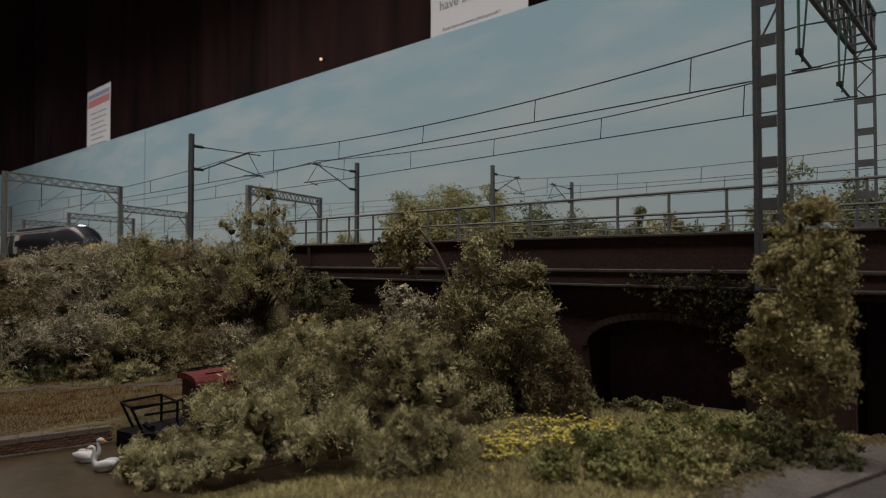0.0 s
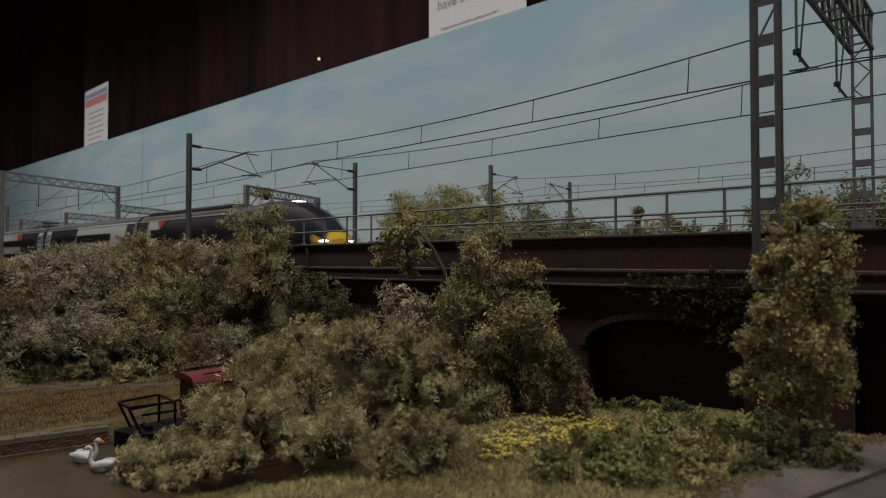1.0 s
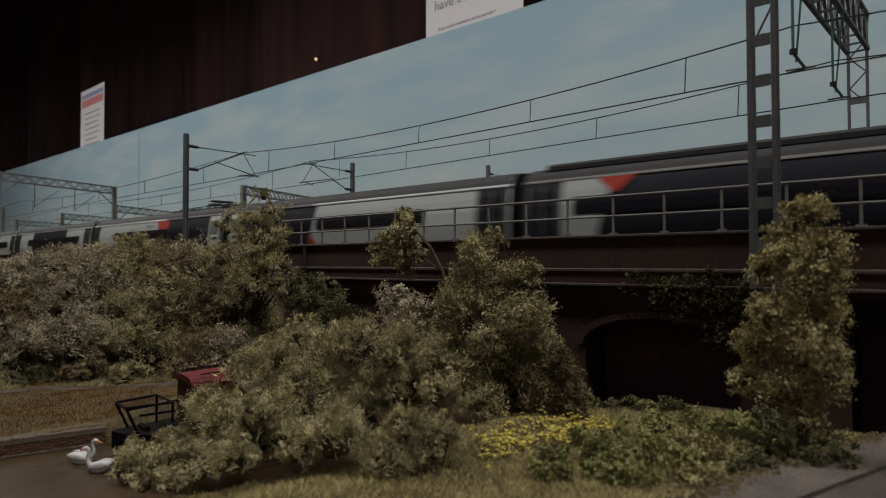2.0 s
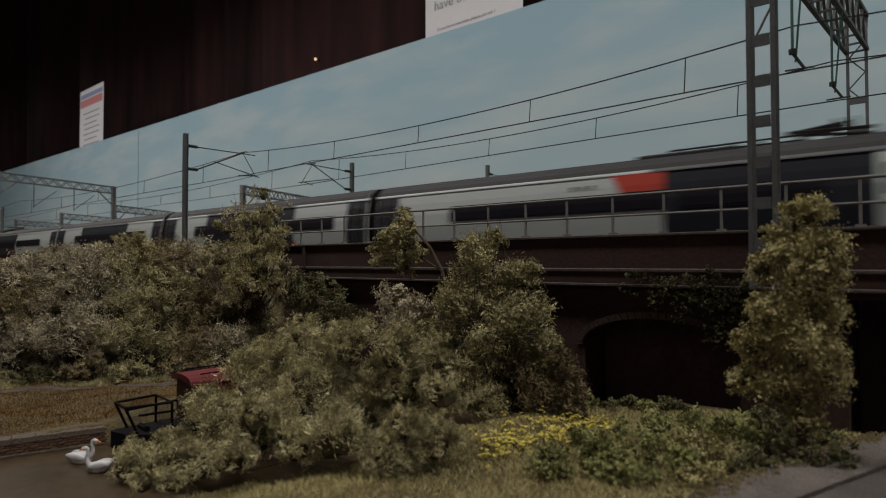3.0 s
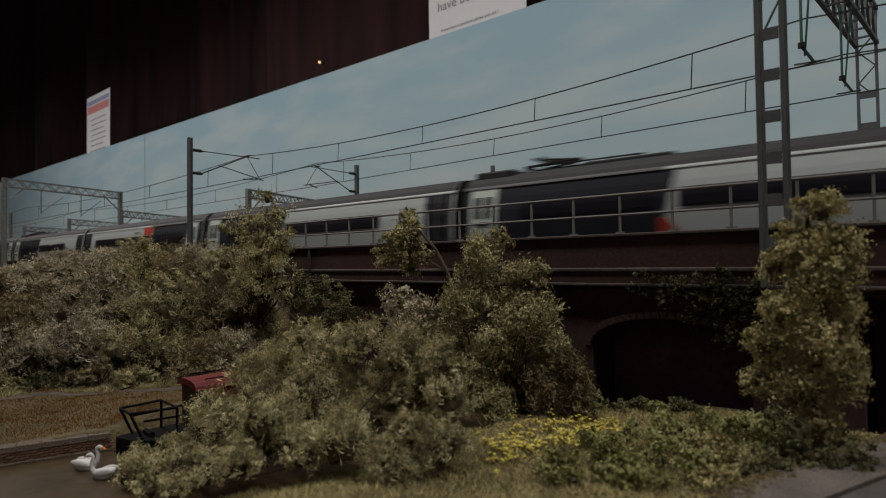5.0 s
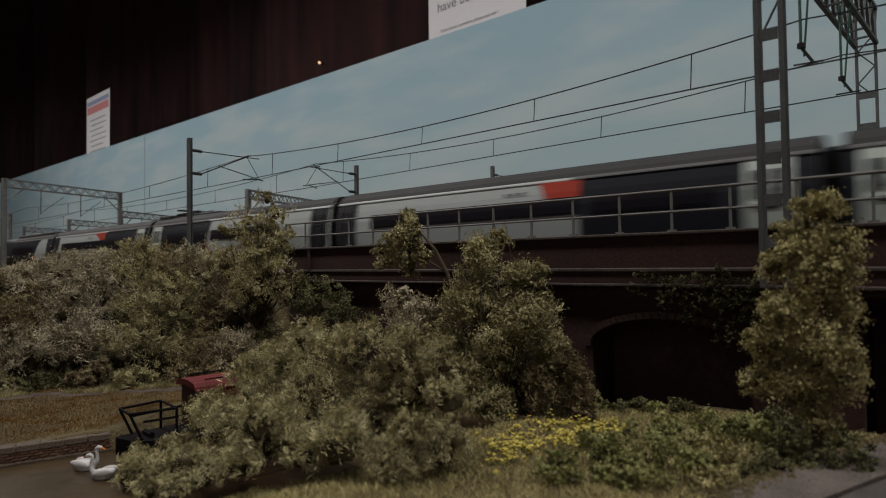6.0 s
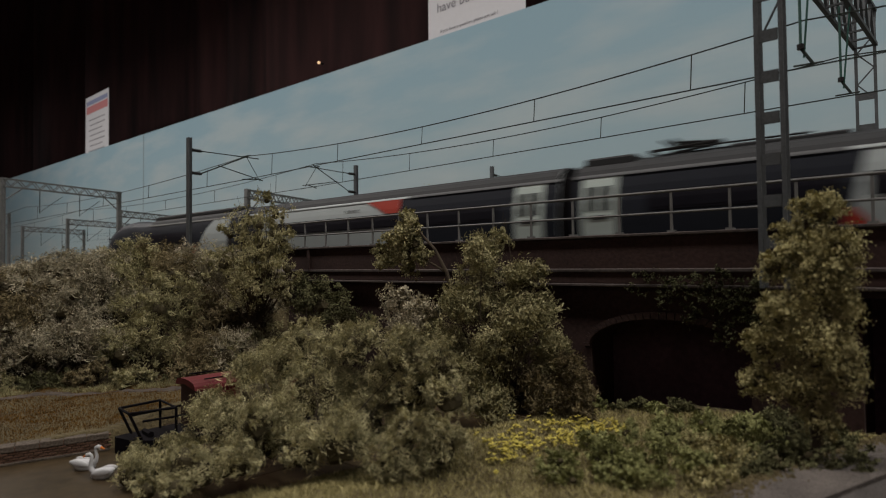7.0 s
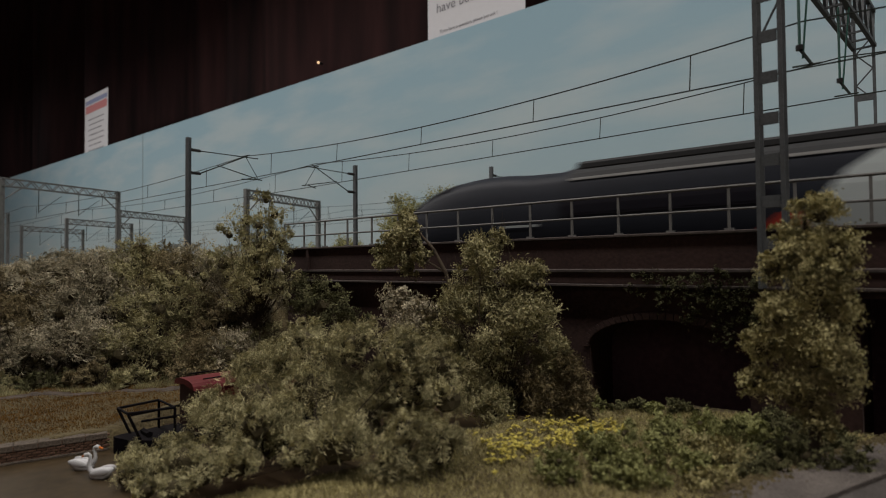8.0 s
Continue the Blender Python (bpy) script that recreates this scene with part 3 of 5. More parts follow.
# ---- train ----
PROFILE = [(0.0160, 0.0045), (0.0174, 0.0100), (0.0179, 0.0190), (0.0174, 0.0255), (0.0163, 0.0320), (0.0149, 0.0380),
           (0.0134, 0.0410), (0.0105, 0.0436), (0.0060, 0.0454), (0.0, 0.0460)]
CAR_L = 0.2805
END_L = 0.2940


def half_at(z):
    for (ya, za), (yb, zb) in zip(PROFILE, PROFILE[1:]):
        if za <= z <= zb:
            return ya + (yb - ya) * (z - za) / (zb - za)
    return PROFILE[0][0]


def ring_at(x, sy=1.0, sz=1.0, z0=0.0045, lift=0.0):
    pts = [(x, -y * sy, z0 + (z - z0) * sz + lift) for y, z in PROFILE]
    return pts + [(x, -p[1], p[2]) for p in reversed(pts[:-1])]


def loft(rings):
    bm = bmesh.new()
    rows = [[bm.verts.new(p) for p in r] for r in rings]
    for a, b in zip(rows, rows[1:]):
        for i in range(len(a) - 1):
            bm.faces.new((a[i], a[i + 1], b[i + 1], b[i]))
        bm.faces.new((a[-1], a[0], b[0], b[-1]))
    bm.faces.new(rows[0])
    bm.faces.new(rows[-1][::-1])
    return bm


def skin(bm, side, x0, x1, z0, z1, off=0.0002, lean0=0.0, lean1=0.0, x_scale=None):
    """A panel lying on the body's side between two heights; lean shifts its upper corners along the car."""
    zs = [z0] + [z for _, z in PROFILE if z0 + 1e-6 < z < z1 - 1e-6] + [z1]
    nx = max(1, int((x1 - x0) / 0.02))
    grid = []
    for z in zs:
        f = (z - z0) / (z1 - z0)
        row = []
        for i in range(nx + 1):
            x = (x0 + lean0 * f) + ((x1 + lean1 * f) - (x0 + lean0 * f)) * i / nx
            y = half_at(z) + off
            if x_scale:
                y = half_at(z) * x_scale(x) + off
            row.append(bm.verts.new((x, side * y, z)))
        grid.append(row)
    for a, b in zip(grid, grid[1:]):
        for i in range(nx):
            bm.faces.new((a[i], a[i + 1], b[i + 1], b[i]) if side < 0 else (a[i + 1], a[i], b[i], b[i + 1]))
    return bm


def panels(name, parent, material, x0, x1, z0, z1, off=0.0002, lean0=0.0, lean1=0.0, label=""):
    for side in (-1, 1):
        part(name, skin(bmesh.new(), side, x0, x1, z0, z1, off, lean0, lean1), material, parent, label)


def bogie(parent, x):
    b = part("bogie", boxes((x - 0.022, x + 0.022, -0.0130, -0.0115, 0.0045, 0.0085), (x - 0.022, x + 0.022, 0.0115, 0.0130, 0.0045, 0.0085),
                            (x - 0.004, x + 0.004, -0.0115, 0.0115, 0.0050, 0.0075)), M_UNDER, parent)
    for dx in (-0.0177, 0.0177):
        part("wheelset", bars(((x + dx, -0.0098, 0.0056), (x + dx, -0.0078, 0.0056), 0.0056), ((x + dx, 0.0078, 0.0056), (x + dx, 0.0098, 0.0056), 0.0056),
                              ((x + dx, -0.0098, 0.0056), (x + dx, 0.0098, 0.0056), 0.0015), n=16), M_UNDER, b)


def doorway(parent, x0, x1, pale):
    w = x1 - x0
    if not pale:
        panels("end_side_panel", parent, M_DARK, x0 - 0.0028, x1 + 0.0028, 0.0098, 0.0374, 0.00025)
        for k in (-0.10, 0.485, 1.06):
            panels("door_edge", parent, M_RAILPAINT, x0 + w * k, x0 + w * k + 0.0006, 0.0110, 0.0360, 0.0007, label="pale steel handrail")
    panels("door", parent, M_PALEDOOR if pale else M_DARK, x0, x1, 0.0100, 0.0372, 0.0004, label="pale green door" if pale else "dark door")
    for k in (0.16, 0.56):
        panels("door_window", parent, M_TRAINGLASS, x0 + w * k, x0 + w * (k + 0.26), 0.0215, 0.0330, 0.0006)
    if pale:
        panels("door_grille", parent, M_ROOF, x0 + w * 0.2, x0 + w * 0.8, 0.0175, 0.0195, 0.0006)


def window_band(parent, x0, x1, count):
    panels("window_surround", parent, M_TRAINGLASS, x0, x1, 0.0205, 0.0290, 0.00045, label="black glazing band")
    step = (x1 - x0) / count
    for i in range(count):
        panels("window", parent, M_TRAINGLASS, x0 + step * (i + 0.08), x0 + step * (i + 0.92), 0.0215, 0.0280, 0.0006)


def roof_gear(parent, end, d, a=0.034):
    """Equipment on the roof beside a car's end; d is the way along the car, away from that end."""
    at = lambda u: end + d * u
    xa, xb = sorted((at(0.003), at(a - 0.006)))
    part("roof_pod", boxes((xa, xb, -0.0105, 0.0105, 0.0430, 0.0476), bevel=0.0009), M_ROOF, parent, "grey equipment box")
    bm = bmesh.new()
    for u in (0.034, 0.044, 0.060, 0.070, 0.080, 0.092):
        for y, z in ((-0.0045, 0.0484), (0.0052, 0.0480)):
            bar(bm, (at(u), y, 0.0448), (at(u), y, z), 0.0008, 8)
            for k in range(2):
                bar(bm, (at(u), y, z - 0.0006 - 0.0011 * k), (at(u), y, z - 0.0002 - 0.0011 * k), 0.0014, 8)
    part("roof_insulators", bm, M_INSUL, parent)
    part("roof_cable", bars(((at(0.032), -0.0045, 0.0483), (at(0.096), -0.0045, 0.0478), 0.0004), ((at(0.044), 0.0052, 0.0479), (at(0.092), 0.0052, 0.0479), 0.0004)), M_INSUL, parent)
    part("roof_tray", boxes((min(at(0.066), at(0.110)), max(at(0.066), at(0.110)), -0.007, 0.007, 0.0440, 0.0468), bevel=0.0006), M_ROOF, parent)
    c = a + 0.028
    pan = part("pantograph", bars(((at(a), -0.008, 0.0476), (at(a), 0.008, 0.0476), 0.0009)), M_INSUL, parent, "folded black pantograph")
    for sy in (-1, 1):
        part("lower_arm", bars(((at(a), sy * 0.007, 0.0478), (at(c), sy * 0.0025, 0.0498), 0.0007)), M_INSUL, pan)
        part("upper_arm", bars(((at(c), sy * 0.0015, 0.0498), (at(a + 0.008), sy * 0.003, 0.0516), 0.0006)), M_INSUL, pan)
    part("knuckle", bars(((at(c), -0.003, 0.0498), (at(c), 0.003, 0.0498), 0.0009)), M_INSUL, pan)
    for u in (0.006, 0.011):
        part("collector_strip", bars(((at(a + u), -0.010, 0.0514), (at(a + u), 0.010, 0.0514), 0.0007)), M_INSUL, pan)


def car_base(length, label, nose=0):
    c = thing("railway_carriage", label, "train carriage", group="carriages of the express train")
    h = length / 2
    ends = [-h + 0.004, h - 0.004]
    return c, h, ends


def common(c, h, x0, x1):
    part("side_skirt", boxes((x0 + 0.06, x1 - 0.06, -0.0155, 0.0155, 0.0030, 0.0060)), M_UNDER, c)
    for x in (x0 + 0.052, x1 - 0.052):
        bogie(c, x)
    part("cantrail_strip", skin(bmesh.new(), -1, x0, x1, 0.0375, 0.0388, 0.0004), M_WHITE, c, "pale line along the roof edge")
    part("cantrail_strip", skin(bmesh.new(), 1, x0, x1, 0.0375, 0.0388, 0.0004), M_WHITE, c)
    for side in (-1, 1):
        part("roof_panel", skin(bmesh.new(), side, x0, x1, 0.0388, 0.0459, 0.0003), M_ROOF, c, "dark grey roof")
    for a, b in ((x0 - 0.0036, x0 - 0.0004), (x1 + 0.0004, x1 + 0.0036)):
        part("gangway", boxes((a, b, -0.0142, 0.0142, 0.006, 0.0395), bevel=0.0006), M_BELLOWS, c, "black gangway bellows")
    for x, d in ((x0, -1), (x1, 1)):
        ring = [(x + d * 0.0003, y, z) for _, y, z in ring_at(x, 0.972)]
        bm = bmesh.new()
        bm.faces.new([bm.verts.new(p) for p in ring])
        part("end_panel", bm, M_BELLOWS, c, "dark carriage end")


LABELS = {"P": "white and dark green carriage with an orange wedge", "Q": "dark green and white carriage with a pale end door",
          "R": "white carriage with a dark green middle"}


def build_car(kind, gear=None, variant="mid"):
    c, h, (x0, x1) = car_base(CAR_L, LABELS[kind])
    L = x1 - x0
    X = lambda f: x0 + L * f
    part("body", loft([ring_at(x0, 0.97), ring_at(x0 + 0.002), ring_at(x1 - 0.002), ring_at(x1, 0.97)]), M_WHITE, c)
    common(c, h, x0, x1)
    lo, hi = 0.0060, 0.0375
    panels("lower_stripe", c, M_UNDER, X(0.0), X(1.0), 0.0046, 0.0098, 0.0003)
    d0, d1 = {"P": (0.63, 1.0), "Q": (0.0, 0.40), "R": (0.272, 0.722)}[kind]
    panels("cantrail_shade", c, M_CANTRAIL, X(d0), X(d1), 0.0374, 0.0389, 0.0007, label="dull grey line along the roof edge")
    dark_end = lambda f0, f1: doorway(c, X(f0), X(f1), False)
    if kind == "P":
        # the window band starts further from the end on one of the three
        win, edge, tip, foot = {"near": (0.22, 0.655, 0.566, 0.585), "mid": (0.12, 0.648, 0.565, 0.580), "end": (0.112, 0.606, 0.497, 0.565)}[variant]
        panels("dark_panel", c, M_DARK, X(edge), X(1.0), 0.0098, hi, 0.0002, 0, 0, "dark green panel")
        panels("wedge", c, M_RED, X(foot), X(edge), 0.0292, hi, 0.0005, -(foot - tip) * L, 0, "orange-red wedge")
        window_band(c, X(win), X(edge), 6)
        window_band(c, X(edge + 0.02), X(0.87), 3)
        for k in range(3):
            panels("lettering_bar", c, M_ROOF, X(tip - 0.075 + 0.018 * k), X(tip - 0.066 + 0.018 * k), 0.0325, 0.0338, 0.0005)
        dark_end(0.013, 0.060)
        doorway(c, X(0.928 if variant == "near" else 0.908), X(0.988 if variant == "near" else 0.970), True)
    elif kind == "Q":
        panels("dark_panel", c, M_DARK, X(0.0), X(0.395), 0.0098, hi, 0.0002, 0, 0.006, "dark green panel")
        panels("wedge", c, M_RED, X(0.392), X(0.425), 0.0098, 0.0165, 0.0005, 0, -0.006, "orange-red wedge")
        window_band(c, X(0.13), X(0.39), 4)
        window_band(c, X(0.42), X(0.785), 6)
        doorway(c, X(0.016), X(0.080), True)
        dark_end(0.932, 0.985)
    else:
        panels("dark_panel", c, M_DARK, X(0.272), X(0.722), 0.0098, hi, 0.0002, 0, 0, "dark green panel")
        panels("wedge", c, M_RED, X(0.722), X(0.740), 0.0098, 0.0140, 0.0005, 0, -0.004, "orange-red wedge")
        window_band(c, X(0.205), X(0.885), 9)
        dark_end(0.013, 0.066)
        dark_end(0.940, 0.987)
    if gear == "right":
        roof_gear(c, x1, -1, 0.021)
    elif gear == "left":
        roof_gear(c, x0, 1)
    return c


def build_cab(front):
    """A driving car; its nose points along +x for the leading one, -x for the rear one."""
    c = thing("railway_carriage", "dark green driving carriage with a yellow nose and raked screen" if front else "dark green driving carriage at the rear",
              "train carriage", group="carriages of the express train")
    s = 1 if front else -1
    h = END_L / 2
    rings, tip = [], h
    x0 = -h + 0.004
    rings.append(ring_at(x0, 0.97))
    for u in (0.002, 0.09, 0.166):
        rings.append(ring_at(x0 + u))
    rings.append(ring_at(x0 + 0.176, 1.0, 0.955))
    # raked nose: a domed brow, then width and roof fall towards the tip
    for d, wy, hz in ((0.096, 1.0, 0.965), (0.082, 1.0, 0.995), (0.069, 1.0, 1.0), (0.058, 0.99, 0.985), (0.048, 0.975, 0.955), (0.040, 0.96, 0.915), (0.033, 0.94, 0.865), (0.026, 0.91, 0.80),
                      (0.020, 0.88, 0.73), (0.013, 0.82, 0.63), (0.007, 0.74, 0.51), (0.003, 0.62, 0.37), (0.0, 0.42, 0.25)):
        rings.append(ring_at(tip - d, wy, hz))
    rings = [[(s * p[0], p[1], p[2]) for p in r] for r in rings]
    part("body", loft(rings), M_DARK, c, smooth=True)
    xe = lambda f: s * (x0 + f)

    def pan(name, material, a, b, z0, z1, off, l0=0.0, l1=0.0, label=""):
        xa, xb = xe(a), xe(b)
        if xa > xb:
            xa, xb, l0, l1 = xb, xa, -l1, -l0
        else:
            l0, l1 = l0, l1
        panels(name, c, material, xa, xb, z0, z1, off, l0, l1, label)

    pan("lower_stripe", M_UNDER, 0.0, 0.235, 0.0046, 0.0098, 0.0003)
    pan("roof_panel", M_ROOF, 0.0, 0.168, 0.0388, 0.0459, 0.0003)
    pan("cantrail_strip", M_RAILPAINT, 0.0, 0.168, 0.0375, 0.0388, 0.0004)
    if front:
        pan("white_panel", M_WHITE, 0.004, 0.040, 0.0098, 0.0375, 0.0002, 0, 0.008, "white panel")
        pan("wedge", M_RED, 0.048, 0.050, 0.0300, 0.0375, 0.0005, -0.008, 0.008, "orange-red wedge")
    else:
        # the white end is bounded by a bulging slanted edge, in three courses
        pan("white_panel", M_WHITE, 0.001, 0.074, 0.0098, 0.0200, 0.0002, 0, -0.008, "white panel with a slanted edge")
        pan("white_panel", M_WHITE, 0.001, 0.066, 0.0200, 0.0310, 0.0002, 0, -0.009)
        pan("white_panel", M_WHITE, 0.001, 0.057, 0.0310, 0.0375, 0.0002, 0, -0.010)
        pan("wedge", M_RED, 0.070, 0.086, 0.0098, 0.0165, 0.0005, 0, -0.008, "orange-red wedge")
    pan("end_side_panel", M_DARK, 0.0, 0.022, 0.0098, 0.0374, 0.00025)
    pan("door", M_DARK, 0.004, 0.019, 0.0100, 0.0372, 0.0004)
    pan("door_window", M_TRAINGLASS, 0.007, 0.016, 0.0215, 0.0330, 0.0006)
    for k in (0.0032, 0.0114, 0.0198):
        pan("door_edge", M_RAILPAINT, k, k + 0.0006, 0.0110, 0.0360, 0.0007, label="pale steel handrail")
    pan("window_surround", M_TRAINGLASS, 0.080 if not front else 0.028, 0.172, 0.0205, 0.0290, 0.00045)
    for i in range(5):
        pan("window", M_TRAINGLASS, (0.034 if front else 0.084) + (0.026 if front else 0.0172) * i, (0.056 if front else 0.0985) + (0.026 if front else 0.0172) * i, 0.0215, 0.0280, 0.0006)
    pan("badge", M_WHITE, 0.184, 0.206, 0.0160, 0.0172, 0.0004)
    part("side_skirt", boxes((-0.10, 0.10, -0.0155, 0.0155, 0.0030, 0.0060)), M_UNDER, c)
    for x in (-h + 0.056, h - 0.066):
        bogie(c, x)
    part("gangway", boxes((min(s * (x0 - 0.0035), s * x0), max(s * (x0 - 0.0035), s * x0), -0.0142, 0.0142, 0.006, 0.0395)), M_BELLOWS, c, "black gangway bellows")

    # nose shell pieces lie on the loft, a little proud of it
    def shell(name, ia, ib, ra, rb, material, label=""):
        bm = bmesh.new()
        n = len(rings[0])
        rows = []
        for r in rings[ra:rb + 1]:
            cx = Vector((r[0][0], 0, 0.018))
            row = []
            for i in range(ia, ib + 1):
                p = Vector(r[i])
                q = p + (p - cx).normalized() * 0.0004 + Vector((s * 0.0003, 0, 0))
                row.append(bm.verts.new(q))
            rows.append(row)
        for a, b in zip(rows, rows[1:]):
            for i in range(len(a) - 1):
                bm.faces.new((a[i], a[i + 1], b[i + 1], b[i]))
        return part(name, bm, material, c, label)

    last = len(rings) - 1
    shell("windscreen", 6, 12, last - 8, last - 3, M_TRAINGLASS, "black raked windscreen")
    if front:
        shell("nose_panel", 0, 18, last - 1, last, M_YELLOW, "yellow warning panel")
        shell("nose_panel", 0, 3, last - 3, last - 1, M_YELLOW)
        shell("nose_panel", 15, 18, last - 3, last - 1, M_YELLOW)
        cap = bmesh.new()
        cap.faces.new([cap.verts.new((x + 0.0008, y, z)) for x, y, z in rings[last]])
        part("nose_panel", cap, M_YELLOW, c)
        for sy in (-1, 1):
            p = (h - 0.0042, sy * 0.0116, 0.0128)
            part("headlight", boxes((p[0] - 0.0025, p[0] + 0.0025, p[1] - 0.0012, p[1] + 0.0014, p[2] - 0.0007, p[2] + 0.0007), bevel=0.0003), M_LAMP, c, "glowing white headlight")
        p = rings[last - 8][9]
        part("headlight", boxes((p[0] - 0.0025, p[0] + 0.0025, -0.0030, 0.0030, p[2] - 0.0006, p[2] + 0.0006), bevel=0.0003), M_LAMP, c, "glowing white headlight")
    else:
        for i in (5, 13):
            p = rings[last - 4][i]
            part("tail_light", boxes((p[0] - 0.003, p[0] + 0.003, p[1] - 0.0016, p[1] + 0.0016, p[2] - 0.0008, p[2] + 0.0008)), M_ROOF, c)
    xa, xb = sorted((xe(0.010), xe(0.166)))
    part("roof_pod", boxes((xa, xb, -0.0115, 0.0115, 0.0425, 0.0470), bevel=0.0012), M_ROOF, c, "grey roof fairing")
    return c


CARS = [(build_cab(True), END_L)]
for kind, gear, variant in (("Q", None, ""), ("P", "right", "near"), ("R", None, ""), ("R", None, ""), ("Q", "left", ""), ("Q", None, ""), ("P", None, "mid"), ("Q", "left", ""), ("P", None, "end")):
    CARS.append((build_car(kind, gear, variant), CAR_L))
CARS.append((build_cab(False), END_L))


# ---- foliage ----
def leaf_mesh(name, lobes, leaves, size, material, parent, rng, clump=0.004, per=26, shell_in=0.55, flat=0.75, slim=0.30, comb=0.0, fill=0.35):
    """Small folded leaves gathered in clumps over a set of lobes (x, y, z, rx, ry, rz)."""
    main = np.array(lobes, float)
    # every lobe carries smaller knolls, so that the crown is lumpy with hollows between
    n_sub = 12
    e = rng.normal(size=(len(main), n_sub, 3))
    e /= np.linalg.norm(e, axis=2)[:, :, None]
    e[:, :, 2] = np.where(e[:, :, 2] < -0.45, -e[:, :, 2], e[:, :, 2])
    cen = main[:, None, :3] + e * main[:, None, 3:] * (0.62 + 0.35 * rng.random((len(main), n_sub)))[:, :, None]
    siz = main[:, None, 3:] * ((0.20 if comb > 1 else 0.26) + 0.26 * rng.random((len(main), n_sub)))[:, :, None]
    inner = main.copy()
    inner[:, 3:] *= 0.60 if comb > 1 else 0.74
    lob = np.concatenate((np.concatenate((cen, siz), axis=2).reshape(-1, 6), inner))
    vol = (lob[:, 3] * lob[:, 4] + lob[:, 4] * lob[:, 5] + lob[:, 3] * lob[:, 5])
    vol[-len(inner):] *= fill
    n_cl = max(8, leaves // per)
    pick = rng.choice(len(lob), n_cl, p=vol / vol.sum())
    d = rng.normal(size=(n_cl, 3))
    d /= np.linalg.norm(d, axis=1)[:, None]
    per_tuft = rng.random(n_cl)
    rad = shell_in + (1.10 - shell_in) * rng.random(n_cl) ** 0.6 + np.where(per_tuft > 0.93, 0.35, 0.0)
    cl = lob[pick, :3] + d * lob[pick, 3:] * rad[:, None]
    own = np.repeat(np.arange(n_cl), per)
    m = len(own)
    # each tuft is a ragged spray of short strands from its own stem
    spread = np.minimum(clump, 0.55 * lob[pick, 3])
    strand = rng.integers(0, 9, m)
    way = rng.normal(size=(n_cl, 9, 3)) + d[:, None, :] * 0.9 + np.array((0, 0, 0.25))
    if comb:
        # neighbouring tufts sweep the same way
        th = 1.6 * np.sin(cl[:, 0] * 85 + 1.0) + 1.3 * np.sin(cl[:, 2] * 110 + cl[:, 1] * 60)
        way += comb * np.stack((np.cos(th), 0.3 * np.sin(th * 1.7) - 0.3, 0.55 * np.sin(th)), axis=1)[:, None, :]
    way /= np.linalg.norm(way, axis=2)[:, :, None]
    along = rng.random(m)[:, None] ** 0.7
    c = cl[own] + (way[own, strand] * along * 1.8 - d[own] * 0.5) * (spread * (0.55 + per_tuft))[own][:, None] + rng.normal(size=(m, 3)) * spread[own][:, None] * 0.26 * np.array((1, 1, flat))
    # leaves lie roughly along the surface of their knoll
    nrm = d[own] + rng.normal(size=(m, 3)) * 0.42
    nrm /= np.linalg.norm(nrm, axis=1)[:, None]
    a = way[own, strand] + rng.normal(size=(m, 3)) * (0.3 if comb else 0.7)
    a -= nrm * np.sum(a * nrm, axis=1)[:, None]
    a /= np.linalg.norm(a, axis=1)[:, None] + 1e-9
    b = np.cross(nrm, a)
    s = size * (0.5 + rng.random(m))[:, None]
    w = s * slim
    v = np.empty((m, 4, 3))
    v[:, 0] = c - a * s * 0.5
    v[:, 1] = c + b * w + nrm * s * 0.12
    v[:, 2] = c + a * s * 0.5
    v[:, 3] = c - b * w + nrm * s * 0.12
    me = bpy.data.meshes.new(name)
    me.vertices.add(m * 4)
    me.vertices.foreach_set("co", v.reshape(-1).astype(np.float32))
    idx = np.arange(m)[:, None] * 4
    tri = np.concatenate((idx + np.array([[0, 1, 2]]), idx + np.array([[0, 2, 3]])), axis=1).reshape(-1)
    me.loops.add(m * 6)
    me.loops.foreach_set("vertex_index", tri.astype(np.int32))
    me.polygons.add(m * 2)
    me.polygons.foreach_set("loop_start", np.arange(0, m * 6, 3, dtype=np.int32))
    me.materials.append(material)
    me.update(calc_edges=True)
    me.validate()
    ob = new(name, me)
    ob.parent = parent
    return ob, cl


# Dark lumps inside a crown; their colour stands for the shade within.
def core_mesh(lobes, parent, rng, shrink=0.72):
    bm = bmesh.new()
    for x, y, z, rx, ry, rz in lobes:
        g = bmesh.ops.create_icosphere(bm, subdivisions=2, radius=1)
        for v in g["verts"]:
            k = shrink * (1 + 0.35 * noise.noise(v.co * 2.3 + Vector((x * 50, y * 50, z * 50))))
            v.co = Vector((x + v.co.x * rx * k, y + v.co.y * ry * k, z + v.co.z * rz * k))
    return part("shade_core", bm, M_CORE, parent)


